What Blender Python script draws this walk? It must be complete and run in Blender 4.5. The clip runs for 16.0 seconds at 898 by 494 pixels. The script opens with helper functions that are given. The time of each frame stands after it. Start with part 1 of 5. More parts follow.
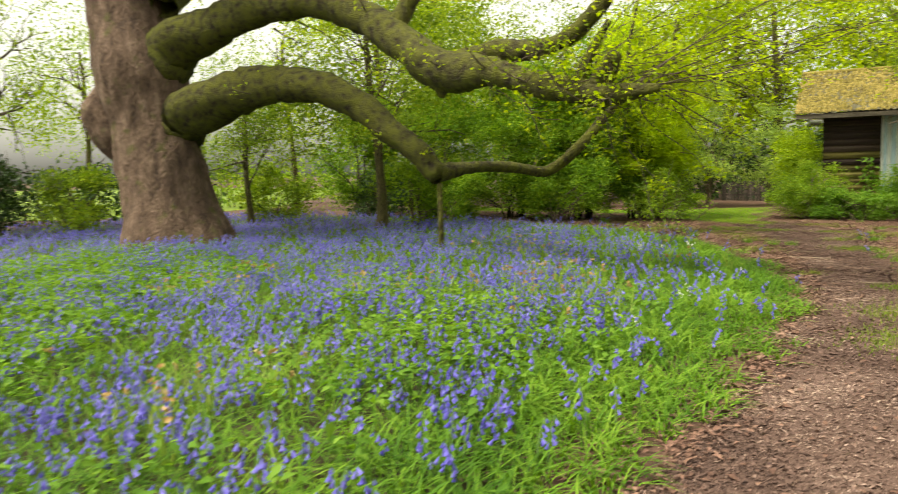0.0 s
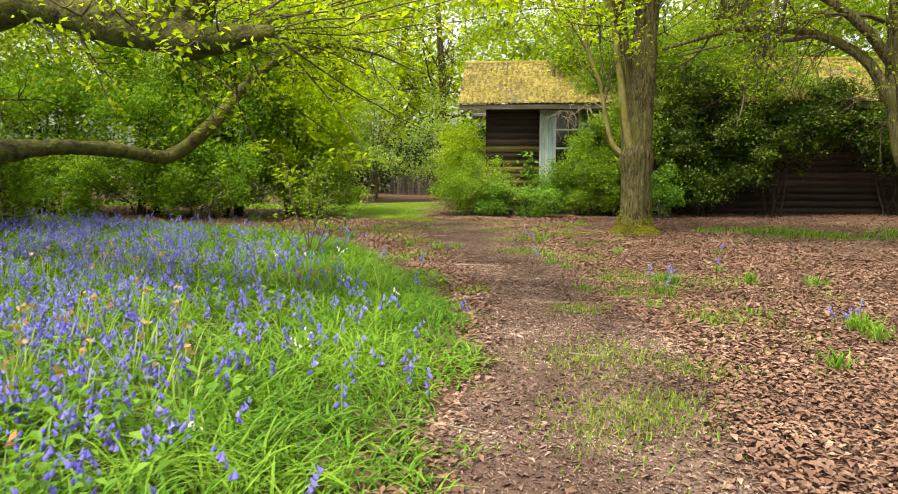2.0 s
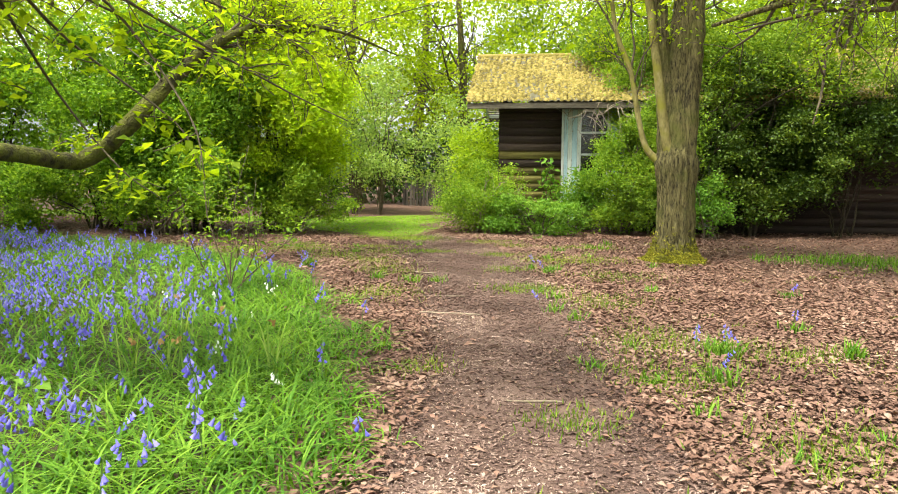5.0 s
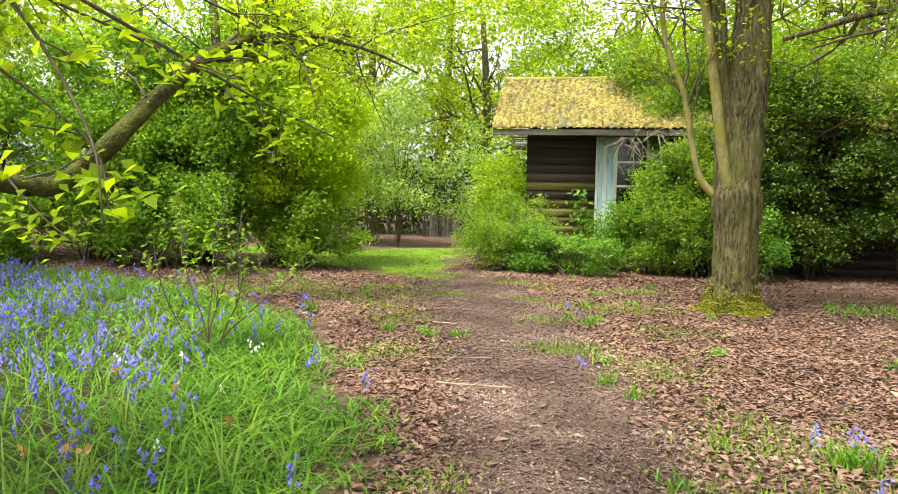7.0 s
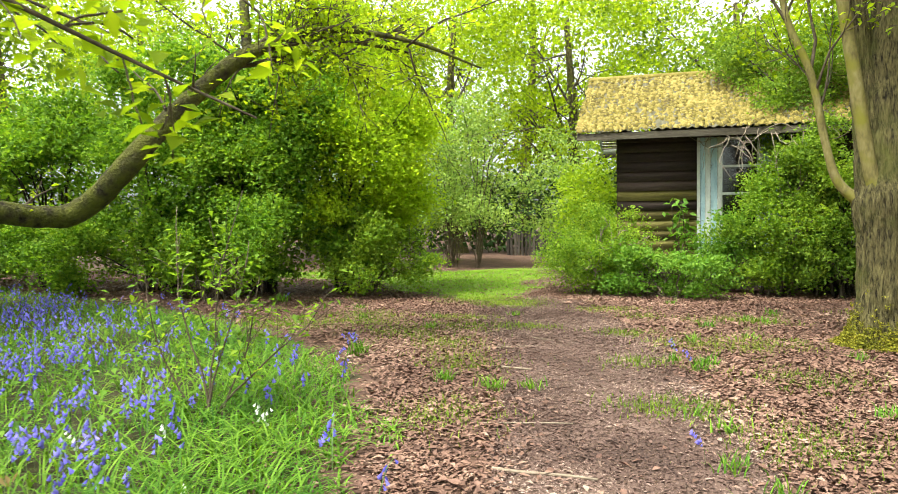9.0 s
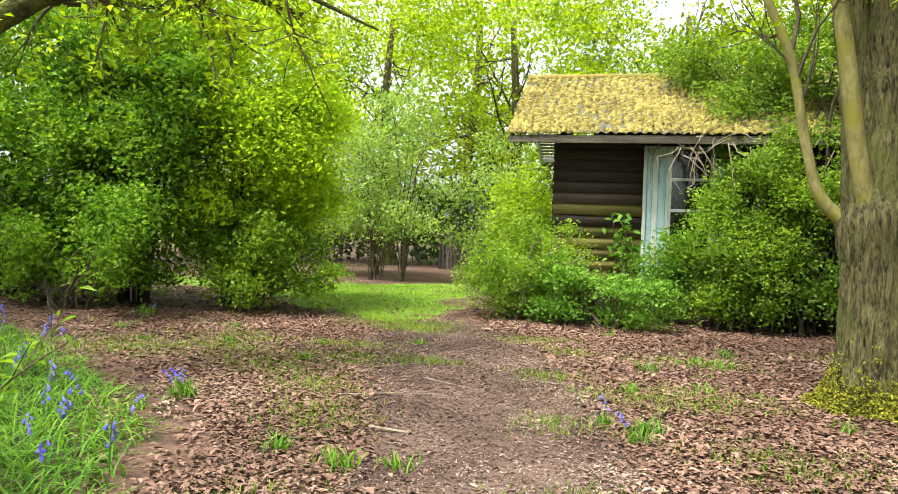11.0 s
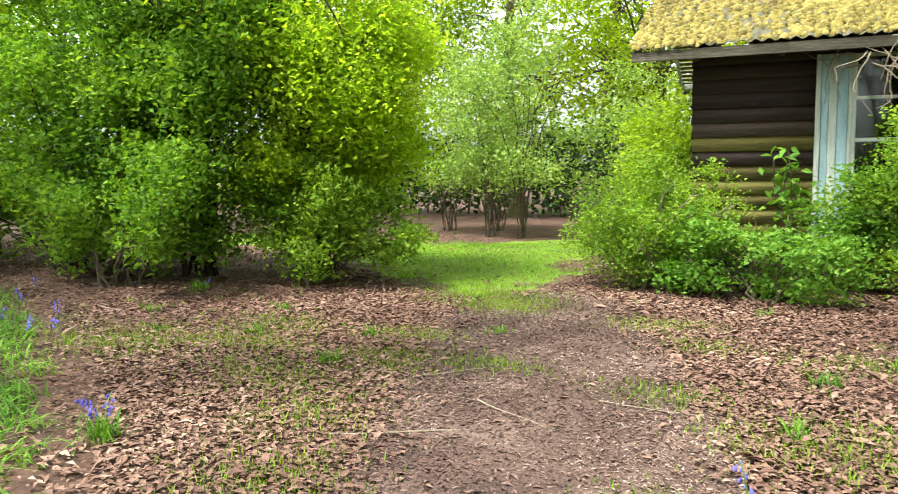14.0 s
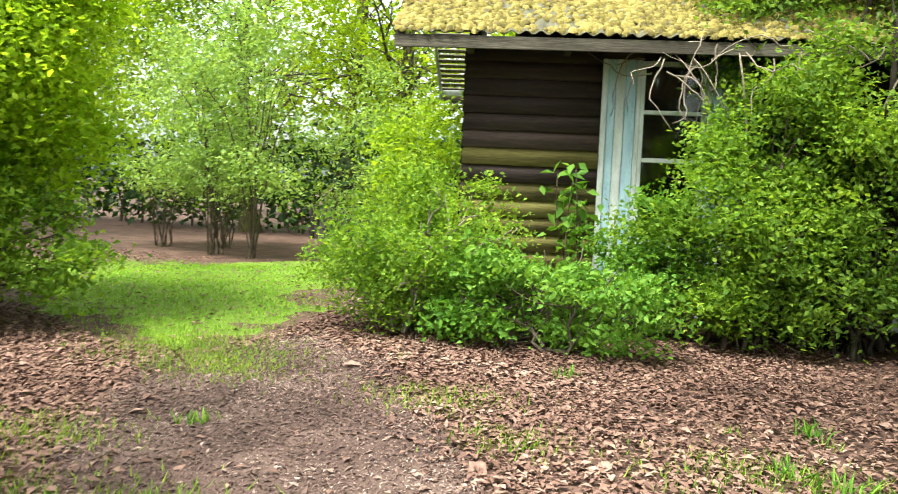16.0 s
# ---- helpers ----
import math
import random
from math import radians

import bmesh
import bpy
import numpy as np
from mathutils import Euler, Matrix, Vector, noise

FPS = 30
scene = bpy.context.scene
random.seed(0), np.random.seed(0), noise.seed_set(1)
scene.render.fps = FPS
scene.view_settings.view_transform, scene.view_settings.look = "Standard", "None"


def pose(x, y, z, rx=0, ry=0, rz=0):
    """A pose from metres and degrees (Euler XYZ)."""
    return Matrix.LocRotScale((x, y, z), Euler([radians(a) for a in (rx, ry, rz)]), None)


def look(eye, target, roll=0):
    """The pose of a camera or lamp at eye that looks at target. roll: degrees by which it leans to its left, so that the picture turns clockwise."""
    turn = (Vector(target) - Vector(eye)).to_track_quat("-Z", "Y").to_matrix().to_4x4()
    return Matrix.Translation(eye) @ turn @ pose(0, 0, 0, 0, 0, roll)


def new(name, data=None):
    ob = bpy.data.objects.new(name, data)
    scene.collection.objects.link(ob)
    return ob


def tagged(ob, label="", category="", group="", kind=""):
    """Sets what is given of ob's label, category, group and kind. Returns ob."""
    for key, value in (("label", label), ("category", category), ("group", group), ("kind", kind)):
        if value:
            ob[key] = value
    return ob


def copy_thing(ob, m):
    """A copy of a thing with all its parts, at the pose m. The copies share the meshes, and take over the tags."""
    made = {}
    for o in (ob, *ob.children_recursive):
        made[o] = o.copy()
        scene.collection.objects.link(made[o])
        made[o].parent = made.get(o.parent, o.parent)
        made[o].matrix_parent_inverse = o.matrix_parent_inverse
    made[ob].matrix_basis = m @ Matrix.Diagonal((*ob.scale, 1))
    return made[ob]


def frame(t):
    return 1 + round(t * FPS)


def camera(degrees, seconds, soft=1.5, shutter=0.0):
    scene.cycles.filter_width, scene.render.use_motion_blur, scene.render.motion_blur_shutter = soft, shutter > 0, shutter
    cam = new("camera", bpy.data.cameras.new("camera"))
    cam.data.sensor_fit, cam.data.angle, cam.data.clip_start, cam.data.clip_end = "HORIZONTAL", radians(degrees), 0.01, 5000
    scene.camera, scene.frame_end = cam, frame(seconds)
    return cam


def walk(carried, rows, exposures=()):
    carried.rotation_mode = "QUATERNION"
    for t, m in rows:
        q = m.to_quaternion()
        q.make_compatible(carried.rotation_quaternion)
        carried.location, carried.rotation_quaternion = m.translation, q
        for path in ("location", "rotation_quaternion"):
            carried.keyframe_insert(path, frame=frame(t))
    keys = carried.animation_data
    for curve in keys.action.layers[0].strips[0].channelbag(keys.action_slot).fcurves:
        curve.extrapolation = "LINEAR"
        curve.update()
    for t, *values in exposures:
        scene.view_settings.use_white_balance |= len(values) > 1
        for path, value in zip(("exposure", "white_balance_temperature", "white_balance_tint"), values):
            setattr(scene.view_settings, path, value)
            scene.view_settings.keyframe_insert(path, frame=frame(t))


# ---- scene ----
cam = camera(60.0, 16.0, soft=0.95, shutter=0.2)
PATH = [
    (0, (10.910, 2.973, 1.511), (9.505, 4.384, 1.321), -1.3),
    (0.5, (10.396, 4.060, 1.492), (9.298, 5.721, 1.301), -2.0),
    (1, (10.063, 4.915, 1.430), (9.202, 6.704, 1.184), -1.8),
    (1.5, (9.896, 5.470, 1.425), (9.097, 7.287, 1.179), 0.2),
    (2, (9.760, 6.059, 1.417), (9.024, 7.906, 1.198), 0.0),
    (2.5, (9.642, 6.568, 1.403), (8.903, 8.421, 1.251), -2.2),
    (3, (9.570, 7.113, 1.385), (8.770, 8.942, 1.269), 0.4),
    (3.2, (9.565, 7.327, 1.392), (8.784, 9.164, 1.261), 1.3),
    (5.3, (9.212, 9.434, 1.402), (8.380, 11.242, 1.201), 0.5),
    (5.5, (9.129, 9.618, 1.392), (8.303, 11.431, 1.210), 1.3),
    (6, (8.805, 10.011, 1.348), (8.342, 11.952, 1.207), 1.7),
    (6.5, (8.770, 10.132, 1.434), (7.976, 11.962, 1.283), 2.1),
    (7, (8.623, 10.530, 1.454), (7.751, 12.325, 1.328), 1.1),
    (7.5, (8.519, 10.812, 1.467), (7.512, 12.539, 1.407), -0.8),
    (8, (8.439, 11.181, 1.473), (7.329, 12.844, 1.452), -1.2),
    (8.5, (8.273, 11.651, 1.453), (7.187, 13.328, 1.383), -2.2),
    (9, (8.091, 12.115, 1.459), (7.010, 13.796, 1.375), -0.8),
    (9.5, (7.833, 12.778, 1.412), (6.919, 14.556, 1.374), 0.0),
    (9.7, (7.757, 13.006, 1.401), (6.881, 14.804, 1.352), 0.9),
    (11.8, (7.385, 14.788, 1.397), (6.380, 16.516, 1.340), 2.4),
    (12, (7.322, 14.972, 1.388), (6.360, 16.724, 1.329), 1.8),
    (12.5, (7.208, 15.356, 1.382), (6.300, 17.134, 1.257), 2.3),
    (13, (7.140, 15.721, 1.373), (5.986, 17.351, 1.255), 1.5),
    (13.5, (6.996, 16.147, 1.391), (5.861, 17.788, 1.260), 1.0),
    (14, (6.922, 16.449, 1.413), (5.641, 17.973, 1.224), -0.5),
    (14.5, (6.735, 16.770, 1.415), (5.364, 18.217, 1.248), 0.1),
    (15, (6.487, 17.325, 1.396), (5.167, 18.820, 1.244), 0.9),
    (15.5, (6.026, 18.001, 1.330), (5.038, 19.732, 1.162), 3.8),
    (16, (5.679, 18.424, 1.338), (4.970, 20.289, 1.199), 2.5),
]
walk(cam, [(t, look(eye, target, roll)) for t, eye, target, roll in PATH], [(0, 1.12, 7600, 2), (0.5, 1.37, 7600, 2), (1.5, 1.38, 7500, 2), (3, 1.52, 7100, 2), (5.5, 1.8, 6700, 2), (12, 1.78, 6350, 1), (16, 1.94, 6150, 1)])

# ---- world, sun ----
world = bpy.data.worlds.new("overcast_sky")
scene.world = world
world.use_nodes = True
wn, wl = world.node_tree.nodes, world.node_tree.links
wn.clear()
sky = wn.new("ShaderNodeTexSky")
sky.sky_type, sky.sun_disc = "NISHITA", False
sky.sun_elevation, sky.sun_rotation = radians(65), radians(205.3)
sky.air_density, sky.dust_density, sky.ozone_density = 1.0, 4.0, 1.0
cloud = wn.new("ShaderNodeHueSaturation")
cloud.inputs["Saturation"].default_value = 0.12
back = wn.new("ShaderNodeBackground")
back.inputs["Strength"].default_value = 0.15
wout = wn.new("ShaderNodeOutputWorld")
wl.new(sky.outputs[0], cloud.inputs["Color"])
wl.new(cloud.outputs[0], back.inputs["Color"])
wl.new(back.outputs[0], wout.inputs["Surface"])

sun = new("sun", bpy.data.lights.new("sun", "SUN"))
sun.data.energy, sun.data.angle, sun.data.color = 2.4, radians(18), (1.0, 0.95, 0.86)
sun.matrix_world = look((-7, -1, 45), (2, 18, 0))

# ---- materials ----


def material(name):
    m = bpy.data.materials.new(name)
    m.use_nodes = True
    n, l = m.node_tree.nodes, m.node_tree.links
    n.clear()
    o = n.new("ShaderNodeOutputMaterial")
    return m, n, l, o


def ramp(n, stops):
    r = n.new("ShaderNodeValToRGB")
    e = r.color_ramp.elements
    while len(e) < len(stops):
        e.new(0.5)
    for k, (p, c) in enumerate(stops):
        e[k].position, e[k].color = p, (*c, 1)
    return r


def leafy(name, stops, translucent=0.45, rough=0.68):
    """Leaves, petals and blades: colour differs from leaf to leaf, light passes through."""
    m, n, l, o = material(name)
    geo = n.new("ShaderNodeNewGeometry")
    tex = n.new("ShaderNodeTexNoise")
    tex.inputs["Scale"].default_value = 0.9
    l.new(geo.outputs["Position"], tex.inputs["Vector"])
    mixer = n.new("ShaderNodeMath")
    mixer.operation = "MULTIPLY_ADD"
    l.new(tex.outputs["Fac"], mixer.inputs[0])
    mixer.inputs[1].default_value = 0.9
    half = n.new("ShaderNodeMath")
    half.operation = "MULTIPLY_ADD"
    l.new(geo.outputs["Random Per Island"], half.inputs[0])
    half.inputs[1].default_value, half.inputs[2].default_value = 0.6, -0.25
    l.new(half.outputs[0], mixer.inputs[2])
    r = ramp(n, stops)
    l.new(mixer.outputs[0], r.inputs[0])
    p = n.new("ShaderNodeBsdfPrincipled")
    p.inputs["Roughness"].default_value = rough
    p.inputs["Specular IOR Level"].default_value = 0.2
    l.new(r.outputs[0], p.inputs["Base Color"])
    t = n.new("ShaderNodeBsdfTranslucent")
    warm = n.new("ShaderNodeMixRGB")
    warm.blend_type = "MULTIPLY"
    warm.inputs[0].default_value = 1.0
    warm.inputs[2].default_value = (1.25, 1.2, 0.55, 1) if "petal" not in name else (1, 1, 1, 1)
    l.new(r.outputs[0], warm.inputs[1])
    l.new(warm.outputs[0], t.inputs["Color"])
    mx = n.new("ShaderNodeMixShader")
    mx.inputs[0].default_value = translucent
    l.new(p.outputs[0], mx.inputs[1])
    l.new(t.outputs[0], mx.inputs[2])
    l.new(mx.outputs[0], o.inputs["Surface"])
    return m


def rough_surface(name, stops, scale=6.0, stretch=(1, 1, 1), bump=0.4, fine=40.0, rough=0.9, random_by="", coords="Object", bump_dist=0.02, moss=None, twist=0.0):
    """Earth, bark, wood: two scales of noise for colour and relief. moss: colour, lowest and highest share of noise."""
    m, n, l, o = material(name)
    tc = n.new("ShaderNodeTexCoord")
    mp = n.new("ShaderNodeMapping")
    mp.inputs["Scale"].default_value = stretch
    l.new(tc.outputs[coords], mp.inputs["Vector"])
    a = n.new("ShaderNodeTexNoise")
    a.inputs["Scale"].default_value, a.inputs["Detail"].default_value = scale, 6
    a.inputs["Distortion"].default_value = twist
    b = n.new("ShaderNodeTexNoise")
    b.inputs["Scale"].default_value, b.inputs["Detail"].default_value = fine, 5
    l.new(mp.outputs[0], a.inputs["Vector"])
    l.new(mp.outputs[0], b.inputs["Vector"])
    add = n.new("ShaderNodeMath")
    add.operation = "MULTIPLY_ADD"
    l.new(b.outputs["Fac"], add.inputs[0])
    add.inputs[1].default_value = 0.6
    sub = n.new("ShaderNodeMath")
    sub.operation = "MULTIPLY_ADD"
    l.new(a.outputs["Fac"], sub.inputs[0])
    sub.inputs[1].default_value, sub.inputs[2].default_value = 0.9, -0.25
    last = sub
    if random_by:
        src = n.new("ShaderNodeObjectInfo" if random_by == "object" else "ShaderNodeNewGeometry")
        rb = n.new("ShaderNodeMath")
        rb.operation = "MULTIPLY_ADD"
        l.new(src.outputs["Random" if random_by == "object" else "Random Per Island"], rb.inputs[0])
        rb.inputs[1].default_value = 0.5
        sh = n.new("ShaderNodeMath")
        sh.operation = "SUBTRACT"
        l.new(sub.outputs[0], sh.inputs[0])
        sh.inputs[1].default_value = 0.25
        l.new(sh.outputs[0], rb.inputs[2])
        last = rb
    l.new(last.outputs[0], add.inputs[2])
    r = ramp(n, stops)
    l.new(add.outputs[0], r.inputs[0])
    p = n.new("ShaderNodeBsdfPrincipled")
    p.inputs["Roughness"].default_value = rough
    p.inputs["Specular IOR Level"].default_value = 0.25
    colour = r.outputs[0]
    if moss:
        c = n.new("ShaderNodeTexNoise")
        c.inputs["Scale"].default_value, c.inputs["Detail"].default_value = moss[3], 7
        l.new(tc.outputs["Object"], c.inputs["Vector"])
        cr = ramp(n, [(moss[1], (0, 0, 0)), (moss[2], (1, 1, 1))])
        l.new(c.outputs["Fac"], cr.inputs[0])
        mm = n.new("ShaderNodeMixRGB")
        l.new(cr.outputs[0], mm.inputs[0])
        l.new(colour, mm.inputs[1])
        mm.inputs[2].default_value = (*moss[0], 1)
        colour = mm.outputs[0]
    l.new(colour, p.inputs["Base Color"])
    bp = n.new("ShaderNodeBump")
    bp.inputs["Strength"].default_value, bp.inputs["Distance"].default_value = bump, bump_dist
    l.new(add.outputs[0], bp.inputs["Height"])
    l.new(bp.outputs[0], p.inputs["Normal"])
    l.new(p.outputs[0], o.inputs["Surface"])
    return m


LITTER_SOIL = rough_surface("litter_soil", [(0.2, (0.03, 0.016, 0.011)), (0.5, (0.078, 0.042, 0.03)), (0.8, (0.145, 0.083, 0.06))], 3.0, bump=0.7, fine=30)
PATH_EARTH = rough_surface("path_earth", [(0.28, (0.04, 0.023, 0.018)), (0.5, (0.092, 0.055, 0.044)), (0.66, (0.15, 0.096, 0.078)), (0.84, (0.24, 0.168, 0.138))], 1.6, bump=0.7, fine=85, bump_dist=0.012)
BED_SOIL = rough_surface("bed_soil", [(0.2, (0.02, 0.016, 0.008)), (0.6, (0.045, 0.038, 0.016)), (0.9, (0.08, 0.065, 0.03))], 4.0)
LAWN_SOIL = rough_surface("lawn_soil", [(0.2, (0.07, 0.11, 0.012)), (0.5, (0.12, 0.18, 0.017)), (0.9, (0.18, 0.24, 0.03))], 1.2, fine=50)
OAK_BARK = rough_surface("oak_bark", [(0.2, (0.028, 0.018, 0.013)), (0.5, (0.12, 0.078, 0.056)), (0.8, (0.25, 0.175, 0.13))], 5, (1, 1, 0.4), 1.0, 26, bump_dist=0.09, moss=((0.085, 0.085, 0.025), 0.58, 0.72, 3.0))
LIMB_BARK = rough_surface("limb_bark", [(0.2, (0.01, 0.008, 0.005)), (0.5, (0.04, 0.031, 0.017)), (0.8, (0.1, 0.08, 0.042))], 7, (1, 1, 1), 1.0, 34, bump_dist=0.06, moss=((0.085, 0.09, 0.012), 0.32, 0.6, 7.0))
MAPLE_BARK = rough_surface("furrowed_bark", [(0.32, (0.014, 0.011, 0.005)), (0.47, (0.084, 0.071, 0.028)), (0.7, (0.18, 0.154, 0.064))], 26.0, (1, 1, 0.17), 1.0, 90, bump_dist=0.05, moss=((0.095, 0.10, 0.02), 0.5, 0.72, 2.6), twist=0.7)
POLE_BARK = rough_surface("mossy_pole_bark", [(0.2, (0.06, 0.05, 0.02)), (0.5, (0.17, 0.145, 0.05)), (0.85, (0.27, 0.235, 0.11))], 9.0, (1, 1, 0.4), 0.5, 40, moss=((0.16, 0.15, 0.022), 0.5, 0.66, 4.0))
# darker copy of the twig bark: shade inside the shrubs is put into the colour
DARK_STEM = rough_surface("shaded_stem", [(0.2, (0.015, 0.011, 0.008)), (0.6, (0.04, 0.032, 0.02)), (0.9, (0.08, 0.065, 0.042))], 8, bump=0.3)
TWIG_BARK = rough_surface("twig_bark", [(0.2, (0.035, 0.026, 0.018)), (0.6, (0.10, 0.078, 0.05)), (0.9, (0.2, 0.16, 0.11))], 8, bump=0.3)
DEAD_TWIG = rough_surface("dead_twig", [(0.2, (0.12, 0.09, 0.065)), (0.6, (0.25, 0.2, 0.15)), (0.9, (0.38, 0.32, 0.25))], 8, bump=0.3)
MOSS = rough_surface("moss", [(0.15, (0.075, 0.055, 0.02)), (0.45, (0.17, 0.137, 0.028)), (0.8, (0.31, 0.24, 0.075))], 1.3, fine=60, random_by="island", bump=0.6)
BASE_MOSS = rough_surface("base_moss", [(0.15, (0.065, 0.07, 0.006)), (0.5, (0.18, 0.175, 0.012)), (0.85, (0.3, 0.27, 0.025))], 5, fine=80, random_by="island", bump=0.8)
BOARD_DARK = rough_surface("stained_board", [(0.15, (0.012, 0.008, 0.007)), (0.5, (0.032, 0.020, 0.017)), (0.9, (0.075, 0.05, 0.04))], 5, (0.25, 4, 4), 0.4, 40, 0.75, "object")
BOARD_ALGAE = rough_surface("algae_board", [(0.15, (0.05, 0.04, 0.014)), (0.5, (0.13, 0.105, 0.03)), (0.9, (0.22, 0.19, 0.06))], 5, (0.25, 4, 4), 0.4, 40, 0.85, "object")
WEATHERED = rough_surface("weathered_fascia", [(0.15, (0.02, 0.016, 0.011)), (0.5, (0.06, 0.05, 0.036)), (0.9, (0.17, 0.15, 0.11))], 4, (0.3, 3, 3), 0.5, 35, 0.85)
WHITE_PAINT = rough_surface("flaking_white_paint", [(0.12, (0.16, 0.15, 0.12)), (0.35, (0.36, 0.37, 0.34)), (0.8, (0.56, 0.58, 0.55))], 7, (2, 2, 0.5), 0.4, 50, 0.6)
BLUE_PAINT = rough_surface("faded_blue_paint", [(0.12, (0.12, 0.18, 0.2)), (0.4, (0.27, 0.38, 0.43)), (0.85, (0.42, 0.54, 0.58))], 7, (2, 2, 0.5), 0.4, 50, 0.6)
SHEET = rough_surface("fibre_cement", [(0.2, (0.05, 0.046, 0.03)), (0.6, (0.12, 0.108, 0.065)), (0.9, (0.19, 0.17, 0.11))], 3, bump=0.5)
SLAT = rough_surface("soffit_slat", [(0.2, (0.06, 0.05, 0.035)), (0.6, (0.18, 0.155, 0.11)), (0.9, (0.3, 0.27, 0.2))], 5, (4, 0.3, 3))
FENCE_WOOD = rough_surface("fence_wood", [(0.2, (0.022, 0.017, 0.013)), (0.6, (0.055, 0.044, 0.036)), (0.9, (0.11, 0.092, 0.078))], 5, (4, 4, 0.4), 0.4, 40, 0.9, "object")
DRY_LEAF = rough_surface("dry_leaf", [(0.1, (0.072, 0.037, 0.027)), (0.42, (0.135, 0.072, 0.052)), (0.68, (0.21, 0.12, 0.088)), (0.94, (0.38, 0.26, 0.2))], 0.8, fine=25, rough=0.7, random_by="island", bump=0.2)
WOOD_CHIP = rough_surface("wood_chip", [(0.1, (0.04, 0.024, 0.02)), (0.42, (0.1, 0.06, 0.049)), (0.64, (0.18, 0.115, 0.094)), (0.9, (0.45, 0.34, 0.285))], 0.8, fine=25, rough=0.85, random_by="island", bump=0.2)

LIME = leafy("lime_leaf", [(0.1, (0.125, 0.195, 0.01)), (0.5, (0.27, 0.385, 0.016)), (0.9, (0.44, 0.55, 0.03))], 0.66)
OAK_LEAF = leafy("young_leaf", [(0.1, (0.10, 0.17, 0.01)), (0.5, (0.21, 0.325, 0.018)), (0.9, (0.35, 0.46, 0.035))], 0.58)
BUSH_LEAF = leafy("bush_leaf", [(0.1, (0.075, 0.15, 0.014)), (0.5, (0.165, 0.28, 0.024)), (0.9, (0.31, 0.425, 0.045))], 0.54)
# yellow-green leaf, brightened: the thicket's sky-lit right side is put into the colour
BACKLIT_LEAF = leafy("backlit_yellow_green_leaf", [(0.1, (0.19, 0.3, 0.02)), (0.5, (0.35, 0.5, 0.03)), (0.9, (0.52, 0.66, 0.05))], 0.72)
GREY_LEAF = leafy("grey_green_leaf", [(0.1, (0.12, 0.2, 0.045)), (0.5, (0.23, 0.345, 0.085)), (0.9, (0.37, 0.47, 0.14))], 0.52)
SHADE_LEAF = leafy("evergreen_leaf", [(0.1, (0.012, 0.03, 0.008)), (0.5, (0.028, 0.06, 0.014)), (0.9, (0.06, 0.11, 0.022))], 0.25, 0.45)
IVY_LEAF = leafy("climber_leaf", [(0.1, (0.022, 0.045, 0.008)), (0.5, (0.052, 0.095, 0.012)), (0.9, (0.12, 0.17, 0.02))], 0.35, 0.45)
THICKET_LEAF = leafy("thicket_leaf", [(0.1, (0.06, 0.135, 0.012)), (0.5, (0.14, 0.27, 0.022)), (0.9, (0.29, 0.43, 0.04))], 0.5)
CLIMBER = leafy("wall_shrub_leaf", [(0.1, (0.06, 0.115, 0.013)), (0.5, (0.13, 0.22, 0.022)), (0.9, (0.25, 0.345, 0.04))], 0.5)
FAR_LEAF = leafy("far_leaf", [(0.1, (0.08, 0.14, 0.014)), (0.5, (0.17, 0.27, 0.024)), (0.9, (0.3, 0.39, 0.045))], 0.52)
GRASS = leafy("grass_blade", [(0.1, (0.036, 0.108, 0.01)), (0.5, (0.107, 0.232, 0.019)), (0.9, (0.225, 0.365, 0.04))], 0.4)
MOSSY_GRASS = leafy("mossy_blade", [(0.1, (0.07, 0.13, 0.014)), (0.5, (0.15, 0.23, 0.024)), (0.9, (0.27, 0.34, 0.045))], 0.4)
LAWN_GRASS = leafy("lawn_blade", [(0.1, (0.075, 0.165, 0.01)), (0.5, (0.15, 0.28, 0.018)), (0.9, (0.26, 0.4, 0.035))], 0.4)
HERB = leafy("herb_leaf", [(0.1, (0.055, 0.135, 0.014)), (0.5, (0.115, 0.24, 0.024)), (0.9, (0.21, 0.35, 0.05))], 0.45)
BELL = leafy("bluebell_petal", [(0.1, (0.085, 0.072, 0.4)), (0.5, (0.15, 0.13, 0.56)), (0.9, (0.26, 0.23, 0.7))], 0.35)
BELL_STEM = leafy("bluebell_stem_leaf", [(0.1, (0.05, 0.11, 0.03)), (0.6, (0.10, 0.17, 0.06)), (0.9, (0.16, 0.22, 0.10))], 0.2)
WHITE_PETAL = leafy("white_petal", [(0.1, (0.6, 0.62, 0.58)), (0.9, (0.8, 0.8, 0.78))], 0.3)
STRAW_PETAL = leafy("withered_petal", [(0.1, (0.26, 0.14, 0.05)), (0.5, (0.4, 0.26, 0.1)), (0.9, (0.5, 0.4, 0.2))], 0.3)

GLASS, gn, gl, go = material("window_glass")
g_p = gn.new("ShaderNodeBsdfPrincipled")
g_p.inputs["Base Color"].default_value = (0.5, 0.58, 0.52, 1)
g_p.inputs["Transmission Weight"].default_value, g_p.inputs["Roughness"].default_value, g_p.inputs["IOR"].default_value = 1.0, 0.05, 1.5
gl.new(g_p.outputs[0], go.inputs["Surface"])

# ---- building helpers ----
rng = np.random.default_rng(11)


